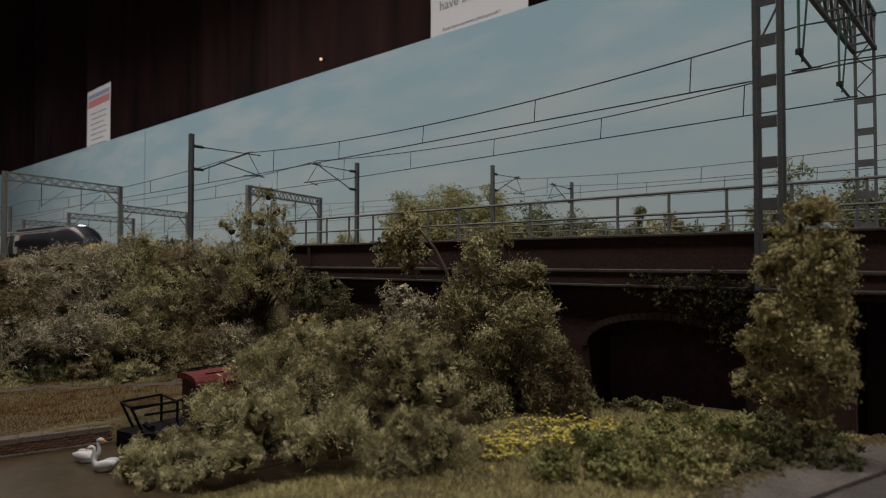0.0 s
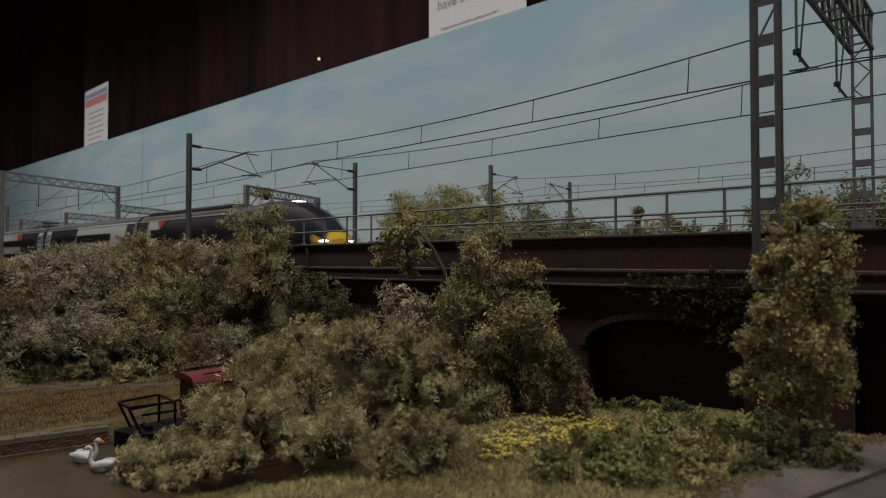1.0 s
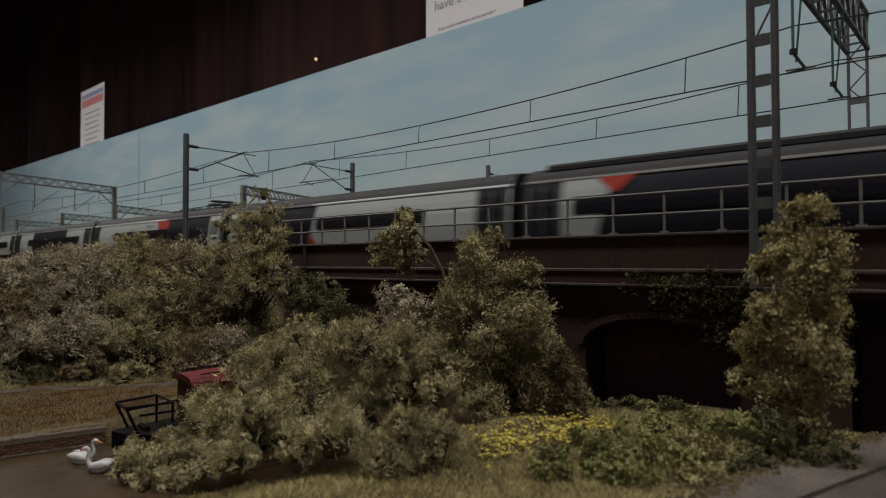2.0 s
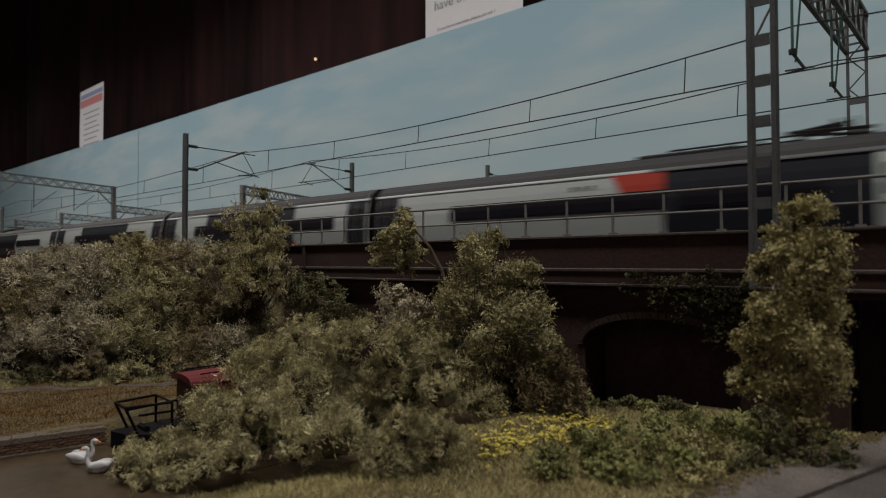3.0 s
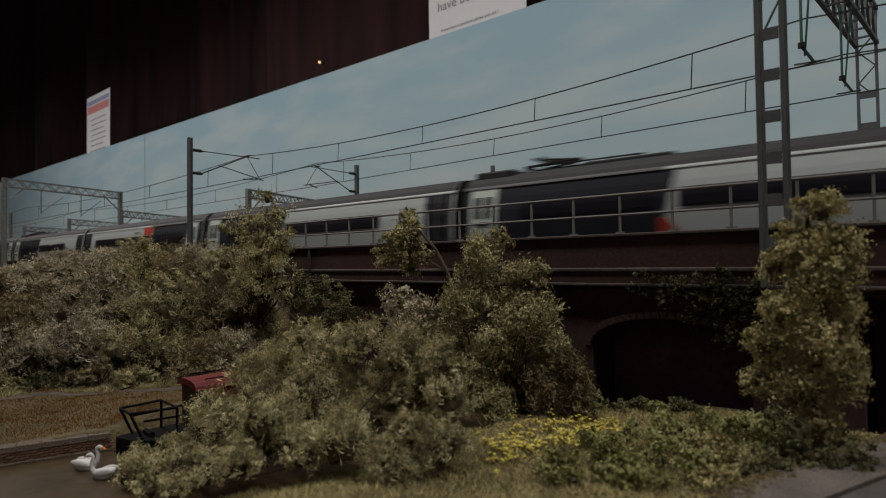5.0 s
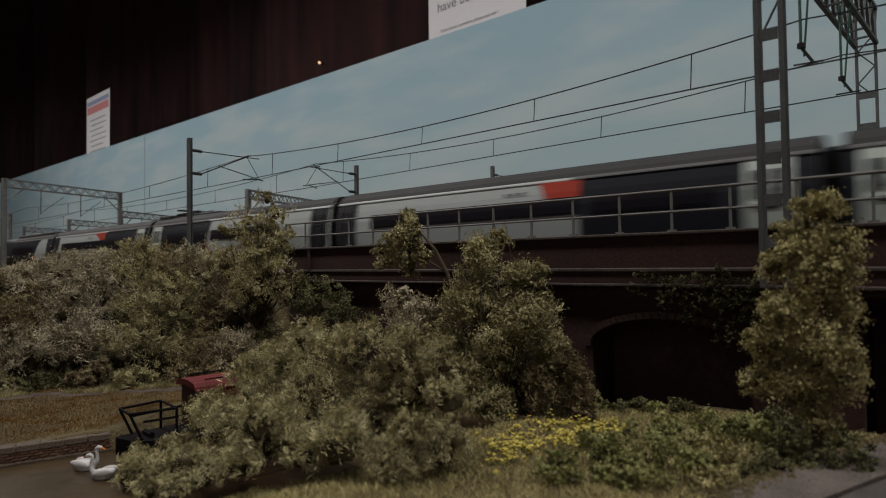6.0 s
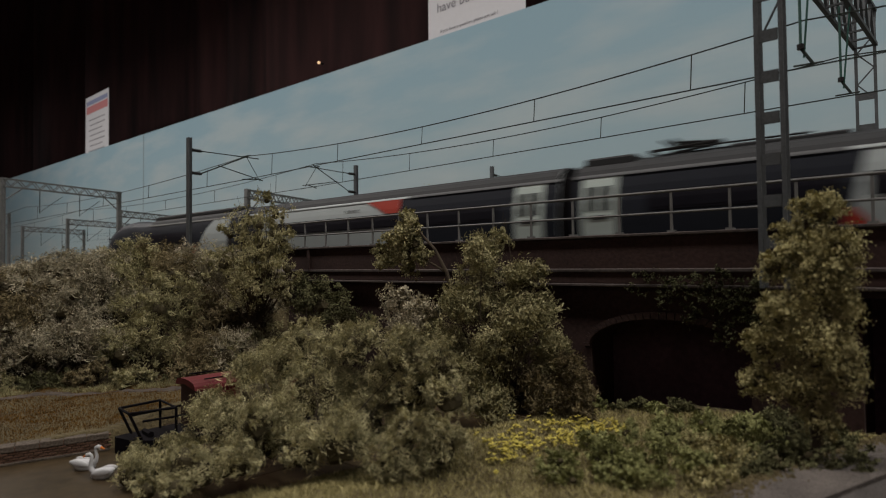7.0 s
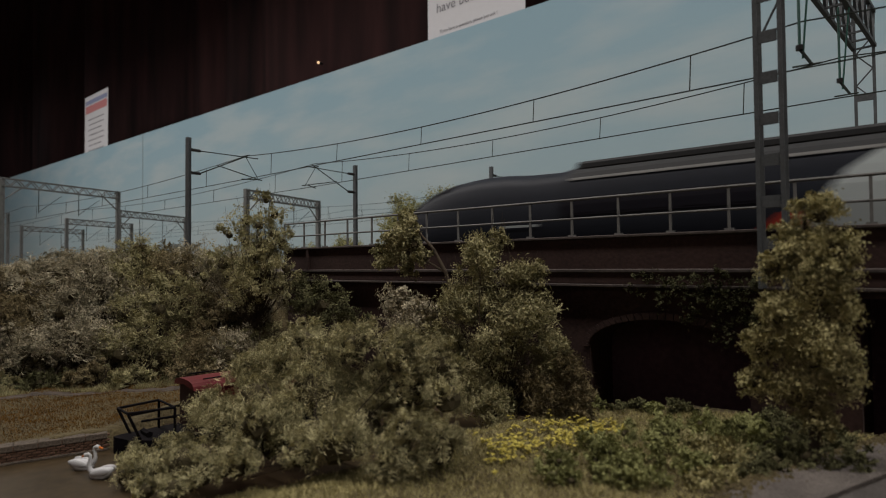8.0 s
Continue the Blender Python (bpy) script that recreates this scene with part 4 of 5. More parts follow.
def twig_mesh(base, tips, parent, rng, r=0.0007, count=40):
    vs, fs = [], []
    for t in tips[rng.choice(len(tips), min(count, len(tips)), replace=False)]:
        prev, n = np.array(base) + rng.normal(size=3) * (0.003, 0.003, 0.0), 4
        mid = rng.normal(size=3) * 0.004
        for k in range(1, n + 1):
            u = k / n
            q = np.array(base) * (1 - u) + t * u * 1.10 + mid * math.sin(u * math.pi) - np.array(base) * 0.03 * u
            rr = r * (1.2 - u)
            i = len(vs)
            for p, q_r in ((prev, rr * 1.2), (q, rr)):
                for ang in (0, 2.1, 4.2):
                    vs.append((p[0] + q_r * math.cos(ang), p[1] + q_r * math.sin(ang), p[2]))
            fs += [(i, i + 1, i + 4, i + 3), (i + 1, i + 2, i + 5, i + 4), (i + 2, i, i + 3, i + 5)]
            prev = q
    return put_mesh("twiggy_growth", vs, fs, M_TWIG, parent)


def bush(name, label, at, lobes, leaves, size, leaf, seed, clump=0.003, category="bush", group="", core=0.3, twigs=46, trunk=None, per=90, slim=0.34, fibre=0, comb=0.0, fill=0.6):
    """lobes are given from the foot of the plant."""
    rng = np.random.default_rng(seed)
    lobes = [q if len(q) == 6 else (q[0], q[1], q[2], q[3], q[3], q[3]) for q in lobes]
    ob = thing(name, label, category, at, group=group)
    crown, cl = leaf_mesh("crown", lobes, leaves, size, LEAF[leaf], ob, rng, clump, per, slim=slim, comb=comb, fill=fill)
    if fibre:
        leaf_mesh("fine_growth", lobes, fibre, size * 3.2, LEAF[leaf], ob, rng, clump * 1.15, per // 3, slim=0.035, comb=comb * 1.3, fill=fill)
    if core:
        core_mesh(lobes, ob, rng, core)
    if twigs:
        twig_mesh((0, 0, 0), cl, ob, rng, 0.0004, twigs)
    if trunk:
        bm = bmesh.new()
        for a, b, ra, rb in trunk:
            bar(bm, a, b, ra, 7, rb)
        part("trunk", bm, M_TWIG, ob)
    return ob


def blob(rng, n, rx, ry, h, r):
    """n lobes filling a mound rx by ry, h high."""
    out = []
    for _ in range(n):
        a, d = rng.random() * 6.283, math.sqrt(rng.random())
        x, y = math.cos(a) * rx * d, math.sin(a) * ry * d
        z = h * (1 - 0.55 * d * d) * (0.35 + 0.65 * rng.random()) - r * 0.4
        k = r * (0.7 + 0.6 * rng.random())
        out.append((x, y, max(z, r * 0.5), k, k, k * 0.9))
    return out


def build_hedge():
    rng = np.random.default_rng(11)
    kinds = ["grey", "olive", "grey", "straw", "russet", "grey", "russet"]
    crest = ((1.4, 0.050), (1.82, 0.048), (2.01, 0.042), (2.33, 0.050), (2.66, 0.058), (2.84, 0.044), (2.98, 0.029), (3.40, 0.016), (3.72, 0.010), (4.38, 0.003), (12.0, 0.002))

    def crest_top(x, y):
        b = -x / y
        return 0.0585 + (0.638 * -x + 0.770 * y) * np.interp(b, [c[0] for c in crest], [c[1] for c in crest])

    i = 0
    for row, (dd, h) in enumerate(((0.012, 0.034), (0.045, 0.038), (0.080, 0.034), (0.115, 0.030), (-0.010, 0.013))):
        for k in range(9):
            y = 0.035 + k * 0.0235 + rng.random() * 0.008
            x = toe(y) - dd - rng.random() * 0.012
            if x > -0.34 and y > 0.2:
                continue
            z = ground_z(x, y) - 0.002
            top = crest_top(x, y)
            hh = min(h * (0.8 + 0.4 * rng.random()), top - z)
            low = h < 0.02
            lb = [(a, b, min(c, hh - 1.1 * r), r) for a, b, c, r, _, _ in blob(rng, 6 if low else 9, 0.012 if low else 0.020, 0.020, hh, 0.0052 if low else 0.0115)]
            bush("bush", "dense dry-leaved bush on the embankment", (x, y, z), lb, 5000 if low else 7500 if row in (2, 3) else 10500, 0.00115, ("russet", "olive", "dark")[i % 3] if low else kinds[(i * 3 + row) % 7], 100 + i, 0.0030, group="bushes on the embankment", per=60, slim=0.26, core=0.3, comb=0.9, fill=0.22, fibre=1000 if row > 1 else 2400)
            i += 1
    # more cover along the crest further off
    for k in range(16):
        x = -0.62 - 0.055 * k
        y = 0.12 + 0.08 * rng.random()
        z = ground_z(x, y) - 0.002
        top = crest_top(x, y)
        lb = [(a, b, min(c, top - z - 1.15 * r), r) for a, b, c, r, _, _ in blob(rng, 8, 0.035, 0.03, top - z, 0.011)]
        bush("bush", "dense dry-leaved bush on the embankment", (x, y, z), lb, 3600, 0.0019, kinds[k % 7], 160 + k, 0.003, group="bushes on the embankment")
    # tall shrub at the end of the viaduct
    lb = [(0.0118, 0.0, 0.0819, 0.0059), (0.0213, 0.0, 0.0721, 0.0081), (-0.0112, 0.0, 0.0701, 0.0092), (-0.0323, 0.0, 0.0613, 0.0076), (0.012, -0.002, 0.0524, 0.0146),
          (0.0365, -0.002, 0.0379, 0.0084), (0.029, 0.0, 0.0540, 0.0090), (-0.004, 0.004, 0.0470, 0.0130), (0.004, 0.0, 0.0660, 0.0090), (0.020, 0.0, 0.0600, 0.0085), (-0.012, 0.0, 0.0560, 0.0090), (-0.029, -0.006, 0.0415, 0.0139), (0.0137, -0.011, 0.0236, 0.0143),
          (0.0, 0.0, 0.034, 0.0140), (0.024, -0.002, 0.0440, 0.0110), (0.030, -0.004, 0.0260, 0.0120), (-0.012, 0.0, 0.0260, 0.0130)]
    bush("shrub", "tall olive shrub at the end of the viaduct", (-0.338, 0.216, 0.020), lb, 36000, 0.0010, "olive", 201, 0.0026, core=0.3, twigs=160)
    lb = [(0, 0, 0.018, 0.022, 0.010, 0.016), (0.02, 0, 0.012, 0.018, 0.010, 0.012), (-0.015, 0, 0.020, 0.016, 0.010, 0.016)]
    bush("shrub", "dark green shrub against the brick wall", (-0.285, 0.228, 0.016), lb, 9000, 0.0013, "dark", 202, 0.0026)
    bush("shrub", "dull olive shrub below the wall", (-0.315, 0.205, 0.0), blob(rng, 9, 0.03, 0.02, 0.034, 0.012), 14000, 0.0013, "olive", 203, 0.0026)


build_hedge()


def build_trees():
    rng = np.random.default_rng(5)
    # big bush of fine fibre in the foreground
    lb = [(-0.0275, 0.015, 0.0301, 0.0085), (-0.0572, 0.01, 0.0145, 0.0081), (-0.0079, 0.02, 0.0303, 0.0089), (0.0147, 0.02, 0.0295, 0.0083), (0.0278, 0.025, 0.0275, 0.0074),
          (-0.0134, 0.008, 0.0154, 0.0118), (0.0170, 0.024, 0.0180, 0.0090), (0.0030, 0.026, 0.0200, 0.0085), (0.0100, 0.030, 0.0080, 0.0080), (0.0355, 0.02, 0.0185, 0.007), (-0.0636, -0.002, 0.0002, 0.0088), (-0.0166, -0.008, 0.0037, 0.0105),
          (0.0141, -0.005, 0.0062, 0.0089), (-0.0686, -0.015, -0.0108, 0.0072), (-0.0307, -0.016, -0.0056, 0.0068), (0.0327, 0.005, 0.0116, 0.006), (-0.0886, -0.02, -0.0148, 0.0053), (-0.0293, 0.015, 0.0385, 0.0017),
          (-0.0420, 0.004, 0.0100, 0.0100), (-0.0400, -0.010, 0.0020, 0.0090),
          (-0.058, -0.022, -0.012, 0.0075), (-0.045, -0.024, -0.010, 0.0070), (-0.078, -0.022, -0.014, 0.0060), (-0.030, -0.024, -0.006, 0.0065), (-0.070, -0.029, -0.012, 0.0045), (-0.060, -0.034, -0.011, 0.0052),
          (-0.044, 0.018, 0.0200, 0.0095), (-0.020, 0.014, 0.0240, 0.0095), (0.030, 0.002, 0.0040, 0.0080), (0.038, 0.012, 0.0060, 0.0080),
          (-0.015, -0.040, -0.003, 0.0042), (-0.022, -0.034, 0.001, 0.0065), (-0.008, -0.025, 0.002, 0.0065), (0.003, -0.010, 0.003, 0.0065), (0.010, 0.006, 0.003, 0.0065), (0.014, 0.022, 0.004, 0.0065), (-0.034, -0.040, -0.008, 0.0038), (-0.012, -0.016, 0.010, 0.0070), (-0.006, 0.022, 0.010, 0.0105), (0.004, 0.014, 0.006, 0.0090), (-0.016, 0.020, 0.014, 0.0090)]
    bush("bush", "large pale straw-coloured bush on the canal bank", (-0.15, 0.12, 0.0), lb, 125000, 0.00074, "fibre", 301, 0.0032, per=60, slim=0.15, core=0.62, fibre=60000, comb=1.6, fill=0.14)
    # tree in front of the viaduct
    lb = [(0.0019, 0.0, 0.0694, 0.0042), (-0.0055, 0.0, 0.0585, 0.0094), (0.013, 0.0, 0.0516, 0.0075), (0.0202, 0.0, 0.0575, 0.0029), (-0.0095, -0.005, 0.0415, 0.0107), (0.013, 0.0, 0.0353, 0.0116),
          (0.0230, 0.005, 0.0240, 0.0070), (0.0215, 0.004, 0.0150, 0.0065), (0.0008, -0.005, 0.0184, 0.0123), (-0.0269, -0.005, 0.0204, 0.0102), (-0.0029, -0.01, 0.0046, 0.0085),
          (0.006, -0.010, 0.0010, 0.0090), (-0.020, -0.005, 0.0080, 0.0110)]
    bush("tree", "leafy olive tree in front of the arch", (-0.14, 0.205, 0.0), lb, 100000, 0.00078, "olive", 302, 0.0026, category="tree", core=0.3, per=70, twigs=260, comb=0.6, fill=0.5, fibre=16000,
         trunk=[((0, 0, -0.002), (0.001, 0, 0.04), 0.002, 0.0012)])
    lb = [(0.0300, 0.003, 0.0175, 0.0055), (0.0345, 0.003, 0.0085, 0.0050), (0.0350, 0.002, 0.0010, 0.0050), (0.0195, 0.0, 0.0095, 0.0080), (0.024, -0.002, 0.0040, 0.0085)]
    bush("shrub", "twiggy brown-green shrub at the foot of the tree", (-0.14, 0.207, 0.0), lb, 13000, 0.0008, "russet", 307, 0.0026, core=0.25, per=40, twigs=260, fill=0.8, fibre=9000)
    bush("shrub", "small pale shrub beside the leafy tree", (-0.19, 0.2, 0.012), [(-0.0053, 0, 0.0287, 0.0074), (0.0111, 0, 0.0229, 0.0084), (0.004, -0.004, 0.012, 0.010)], 12000, 0.0012, "grey", 306, 0.0022)
    lb = [(-0.0354, 0.0, 0.0796, 0.0059), (-0.0481, 0.0, 0.0699, 0.0061), (-0.0304, 0.0, 0.0695, 0.0076), (-0.0502, 0.0, 0.0606, 0.0055), (-0.0229, 0.0, 0.0625, 0.0045), (-0.0400, 0.0, 0.0620, 0.0060), (-0.0410, 0.0, 0.0735, 0.0060), (-0.0330, 0.0, 0.0570, 0.0050), (-0.0540, 0.0, 0.0660, 0.0045)]
    bush("tree", "slender leaning tree before the brick parapet", (-0.163, 0.212, 0.0), lb, 19000, 0.0011, "olive", 303, 0.0024, category="tree", core=0.25, twigs=0,
         trunk=[((0, 0, 0), (-0.007, 0, 0.0451), 0.0013, 0.0010), ((-0.007, 0, 0.0451), (-0.0105, 0, 0.0557), 0.0010, 0.0009), ((-0.0105, 0, 0.0557), (-0.0175, 0, 0.0665), 0.0009, 0.0007),
                ((-0.0175, 0, 0.0665), (-0.0300, 0, 0.0779), 0.0008, 0.0004), ((-0.0105, 0, 0.0557), (-0.030, 0, 0.0650), 0.0007, 0.0004), ((-0.030, 0, 0.0650), (-0.0481, 0, 0.0690), 0.0005, 0.0003)])
    # tree beside the gantry
    lb = [(0.0021, 0.0, 0.0665, 0.0051), (-0.0039, 0.0, 0.0579, 0.0062), (0.0062, 0.0, 0.0569, 0.006), (-0.009, 0.0, 0.0514, 0.0046), (0.0008, 0.0, 0.0467, 0.0076), (-0.007, 0.0, 0.0384, 0.0059), (0.0073, 0.0, 0.0392, 0.0043),
          (-0.0114, 0.0, 0.0282, 0.0056), (0.0006, 0.0, 0.0293, 0.0082), (-0.013, 0.0, 0.0181, 0.0047), (0.007, 0.0, 0.0208, 0.0052), (-0.0037, 0.0, 0.0161, 0.0064), (0.0003, 0.0, 0.0089, 0.0044)]
    bush("tree", "tall pale olive tree beside the gantry", (-0.0253, 0.19, 0.006), lb, 86000, 0.00068, "soft", 304, 0.0026, category="tree", per=90, twigs=0, fill=0.8,
         core=0.5, trunk=[((0, 0, -0.006), (0.001, 0, 0.04), 0.0018, 0.0012), ((0.001, 0, 0.04), (-0.001, 0, 0.066), 0.0012, 0.0005)])
    # ivy over the arch and shrubs on the ground
    lb = [(-0.094 + 0.0055 * i, 0, 0.0515 - 0.0052 * j + 0.002 * math.sin(i * 2.3 + j), 0.0042, 0.0018, 0.0036)
          for i in range(9) for j in range(1 + min(4, i // 2 + (i * 7 + 3) % 2))]
    bush("ivy", "dark ivy hanging on the viaduct wall", (0.0, FACE - 0.002, 0.0), lb, 5200, 0.0009, "shade", 305, 0.0018, category="ivy", core=0, twigs=0, per=20)
    for k, (x, y, s, leaf) in enumerate(((-0.077, 0.1497, 0.8, "sage"), (-0.079, 0.173, 0.8, "sage"), (-0.062, 0.157, 0.8, "sage"), (-0.0696, 0.190, 1.0, "sage"), (-0.064, 0.214, 1.0, "sage"),
                                        (-0.0517, 0.185, 0.9, "soft"), (-0.0477, 0.207, 1.1, "sage"), (-0.036, 0.200, 0.8, "sage"), (-0.056, 0.172, 0.8, "sage"), (-0.071, 0.165, 0.7, "sage"), (-0.048, 0.168, 0.6, "soft"), (-0.036, 0.222, 1.0, "dark"),
                                        (-0.031, 0.184, 1.1, "dark"), (-0.021, 0.198, 1.0, "dark"), (-0.028, 0.212, 1.3, "dark"), (-0.116, 0.2330, 0.5, "dark"), (-0.108, 0.2360, 0.45, "sage"), (-0.100, 0.2340, 0.5, "dark"), (-0.091, 0.2365, 0.5, "dark"), (-0.083, 0.2340, 0.55, "sage"), (-0.074, 0.2360, 0.6, "dark"))):
        lb = blob(rng, 7, 0.010 * s, 0.010 * s, 0.009 * s, 0.0045 * s)
        bush("low_shrub", "low dark green shrub in the grass", (x, y, 0.0 if s > 0.55 else ground_z(x, y)), lb, 6200 if s > 0.55 else 2600, 0.00078, leaf, 320 + k, 0.0018, category="shrub", group="low shrubs in the grass", twigs=0)
    # trees behind the tracks
    rows = [(-0.565, 0.60, 0.158, 0.026, "lime"), (-0.520, 0.60, 0.164, 0.030, "lime"), (-0.470, 0.60, 0.160, 0.030, "lime"), (-0.425, 0.60, 0.157, 0.026, "lime"), (-0.398, 0.60, 0.146, 0.024, "lime"), (-0.325, 0.62, 0.121, 0.024, "green"), (-0.365, 0.62, 0.134, 0.026, "green"), (-0.295, 0.62, 0.110, 0.018, "dark"), (-0.500, 0.59, 0.140, 0.030, "lime"), (-0.545, 0.59, 0.136, 0.026, "lime"),
            (-0.230, 0.61, 0.120, 0.011, "green"), (-0.262, 0.61, 0.103, 0.018, "green"), (-0.290, 0.61, 0.098, 0.016, "olive"), (-0.205, 0.61, 0.111, 0.015, "olive"), (-0.182, 0.61, 0.100, 0.013, "green"),
            (-0.100, 0.60, 0.150, 0.024, "green"), (-0.045, 0.60, 0.130, 0.024, "green"), (-0.012, 0.60, 0.130, 0.024, "green"), (0.03, 0.60, 0.128, 0.024, "green"), (-0.145, 0.60, 0.098, 0.014, "dark"),
            (-0.70, 0.62, 0.104, 0.03, "lime"), (-0.78, 0.62, 0.094, 0.03, "lime")]
    for k, (x, y, top, r, leaf) in enumerate(rows):
        base = 0.052
        h = top - base
        lb = blob(rng, 18, r * 1.1, r * 0.8, h, r * 0.60)
        high = max(c + q for a, b, c, q, _, _ in lb)
        lb = [(a, b, c * (h - q) / (high - q), q) for a, b, c, q, _, _ in lb]
        bush("tree", "leafy tree standing behind the tracks", (x, y, base), lb, 15000 if leaf == "lime" else 8000, 0.0021, leaf, 340 + k, 0.0060, category="tree", group="trees behind the tracks",
             core=0, per=18, fill=1.4, trunk=[((0, 0, 0), (0.001, 0, h * 0.6), 0.002, 0.001)])


build_trees()


# ---- canal wall, boat and swans ----
def build_canal_wall():
    w = thing("canal_wall", "low red brick canal wall with a stone edge", "wall", kind="structure")
    ys = np.linspace(-0.106, 0.098, 13)
    vs, fs = [], []
    for y in ys:
        x = canal_left(y)
        vs += [(x, y, -0.03), (x, y, -0.0095), (x - 0.006, y, -0.0095), (x - 0.006, y, -0.03)]
    for i in range(len(ys) - 1):
        a, b = 4 * i, 4 * i + 4
        fs += [(a, b, b + 1, a + 1), (a + 1, b + 1, b + 2, a + 2)]
    put_mesh("wall_core", vs, fs, M_MORTAR, w)
    ang = math.degrees(math.atan2(1, 0.34))
    brick = boxes((-0.0014, 0.0014, -0.0009, 0.0004, -0.00042, 0.00042), bevel=0.0001)
    first = None
    step = 0.0031
    for row in range(6):
        for k in range(44):
            s = -0.03 + (k + 0.5 * (row % 2)) * step * 0.9468
            x, y = canal_left(s), s
            if first is None:
                ob = part("brick", brick, M_WALLBRICK, w)
                first = ob.data
            else:
                ob = new("brick", first)
                ob.parent = w
            ob.matrix_basis = pose(x, y, -0.0142 + 0.00105 * row, 0, 0, ang) @ Matrix.Translation((0, 0.0 - 0.0002 * ((k * 7 + row) % 3), 0))
    for k in range(30):
        y = -0.12 + k * 0.0074
        ob = part("coping_stone", boxes((-0.0038, 0.0038, -0.0014, 0.0045, -0.0018, 0.0006), bevel=0.0002), M_COPE, w) if k == 0 else new("coping_stone", cop)
        if k == 0:
            cop = ob.data
        ob.parent = w
        ob.matrix_basis = pose(canal_left(y), y, -0.0086, 0, 0, ang)

    pts = [(canal_left(y) + 0.0016, y, WATER + 0.0004) for y in np.linspace(-0.1, 0.098, 12)]
    part("footing", bars(*[(p, q, 0.0006) for p, q in zip(pts, pts[1:])]), M_COPE, w, "pale stone footing at the waterline")


build_canal_wall()


def build_boat():
    b = thing("narrowboat", "red and black narrowboat moored beside the canal wall", "boat", (-0.2495, 0.1275, WATER), rz=84)
    # local x runs from bow to stern
    hull = bmesh.new()
    rings = []
    for x, w, zt in ((-0.030, 0.0012, 0.0066), (-0.026, 0.006, 0.0056), (-0.018, 0.0100, 0.0047), (-0.004, 0.0120, 0.0044), (0.084, 0.0120, 0.0044)):
        rings.append([(x, -w, -0.006), (x, -w, zt), (x, -w + 0.001, zt), (x, w - 0.001, zt), (x, w, zt), (x, w, -0.006)])
    part("hull", loft(rings), M_BOATBLACK, b)
    prof = [(-0.0115, 0.004), (-0.0100, 0.0235), (-0.0085, 0.0245), (0.0, 0.0252), (0.0085, 0.0245), (0.0100, 0.0235), (0.0115, 0.004)]
    part("cabin", loft([[(x, y, z) for y, z in prof] for x in (0.0, 0.062)]), M_BOATRED, b)
    roof = [(-0.0112, 0.0222), (-0.0106, 0.0238), (-0.0090, 0.0250), (-0.0050, 0.0257), (0.0, 0.0259), (0.0050, 0.0257), (0.0090, 0.0250), (0.0106, 0.0238), (0.0112, 0.0222), (0.0, 0.0236)]
    part("roof", loft([[(x, y, z) for y, z in roof] for x in (-0.003, 0.065)]), M_BOATRED, b, "glossy red cabin roof")
    part("bulkhead", boxes((-0.0008, 0.0, -0.0105, 0.0105, 0.004, 0.0232)), M_BOATDARK, b, "dark front bulkhead with doors")
    for y in (-0.0105, 0.0105):
        part("grab_rail", bars(((0.002, y * 0.8, 0.0262), (0.06, y * 0.8, 0.0262), 0.0003)), M_BOATBLACK, b)
        for x in (0.020, 0.036, 0.052):
            part("porthole", bars(((x, y * 0.99, 0.0165), (x, y * 1.06, 0.0165), 0.0026), n=14), M_TRAINGLASS, b)
    # tubular frame over the front deck
    z0, z1, z2 = 0.0044, 0.0145, 0.0164
    rows = []
    for y in (-0.0095, 0.0095):
        rows += [((-0.022, y * 0.7, z0), (-0.027, y * 0.7, z2), 0.00055), ((-0.027, y * 0.7, z2), (-0.010, y, z2), 0.00055), ((-0.010, y, z0), (-0.010, y, z2), 0.00055),
                 ((-0.022, y * 0.7, z1 - 0.002), (-0.001, y, z1 - 0.002), 0.0005)]
    rows += [((-0.027, -0.0066, z2), (-0.027, 0.0066, z2), 0.00055), ((-0.010, -0.0095, z2), (-0.010, 0.0095, z2), 0.0005)]
    for r in rows:
        part("frame_tube", bars(r), M_BOATBLACK, b)
    part("rope_coil", bars(((-0.018, -0.004, 0.0058), (-0.018, 0.004, 0.0058), 0.0013)), M_BOATBLACK, b)


build_boat()


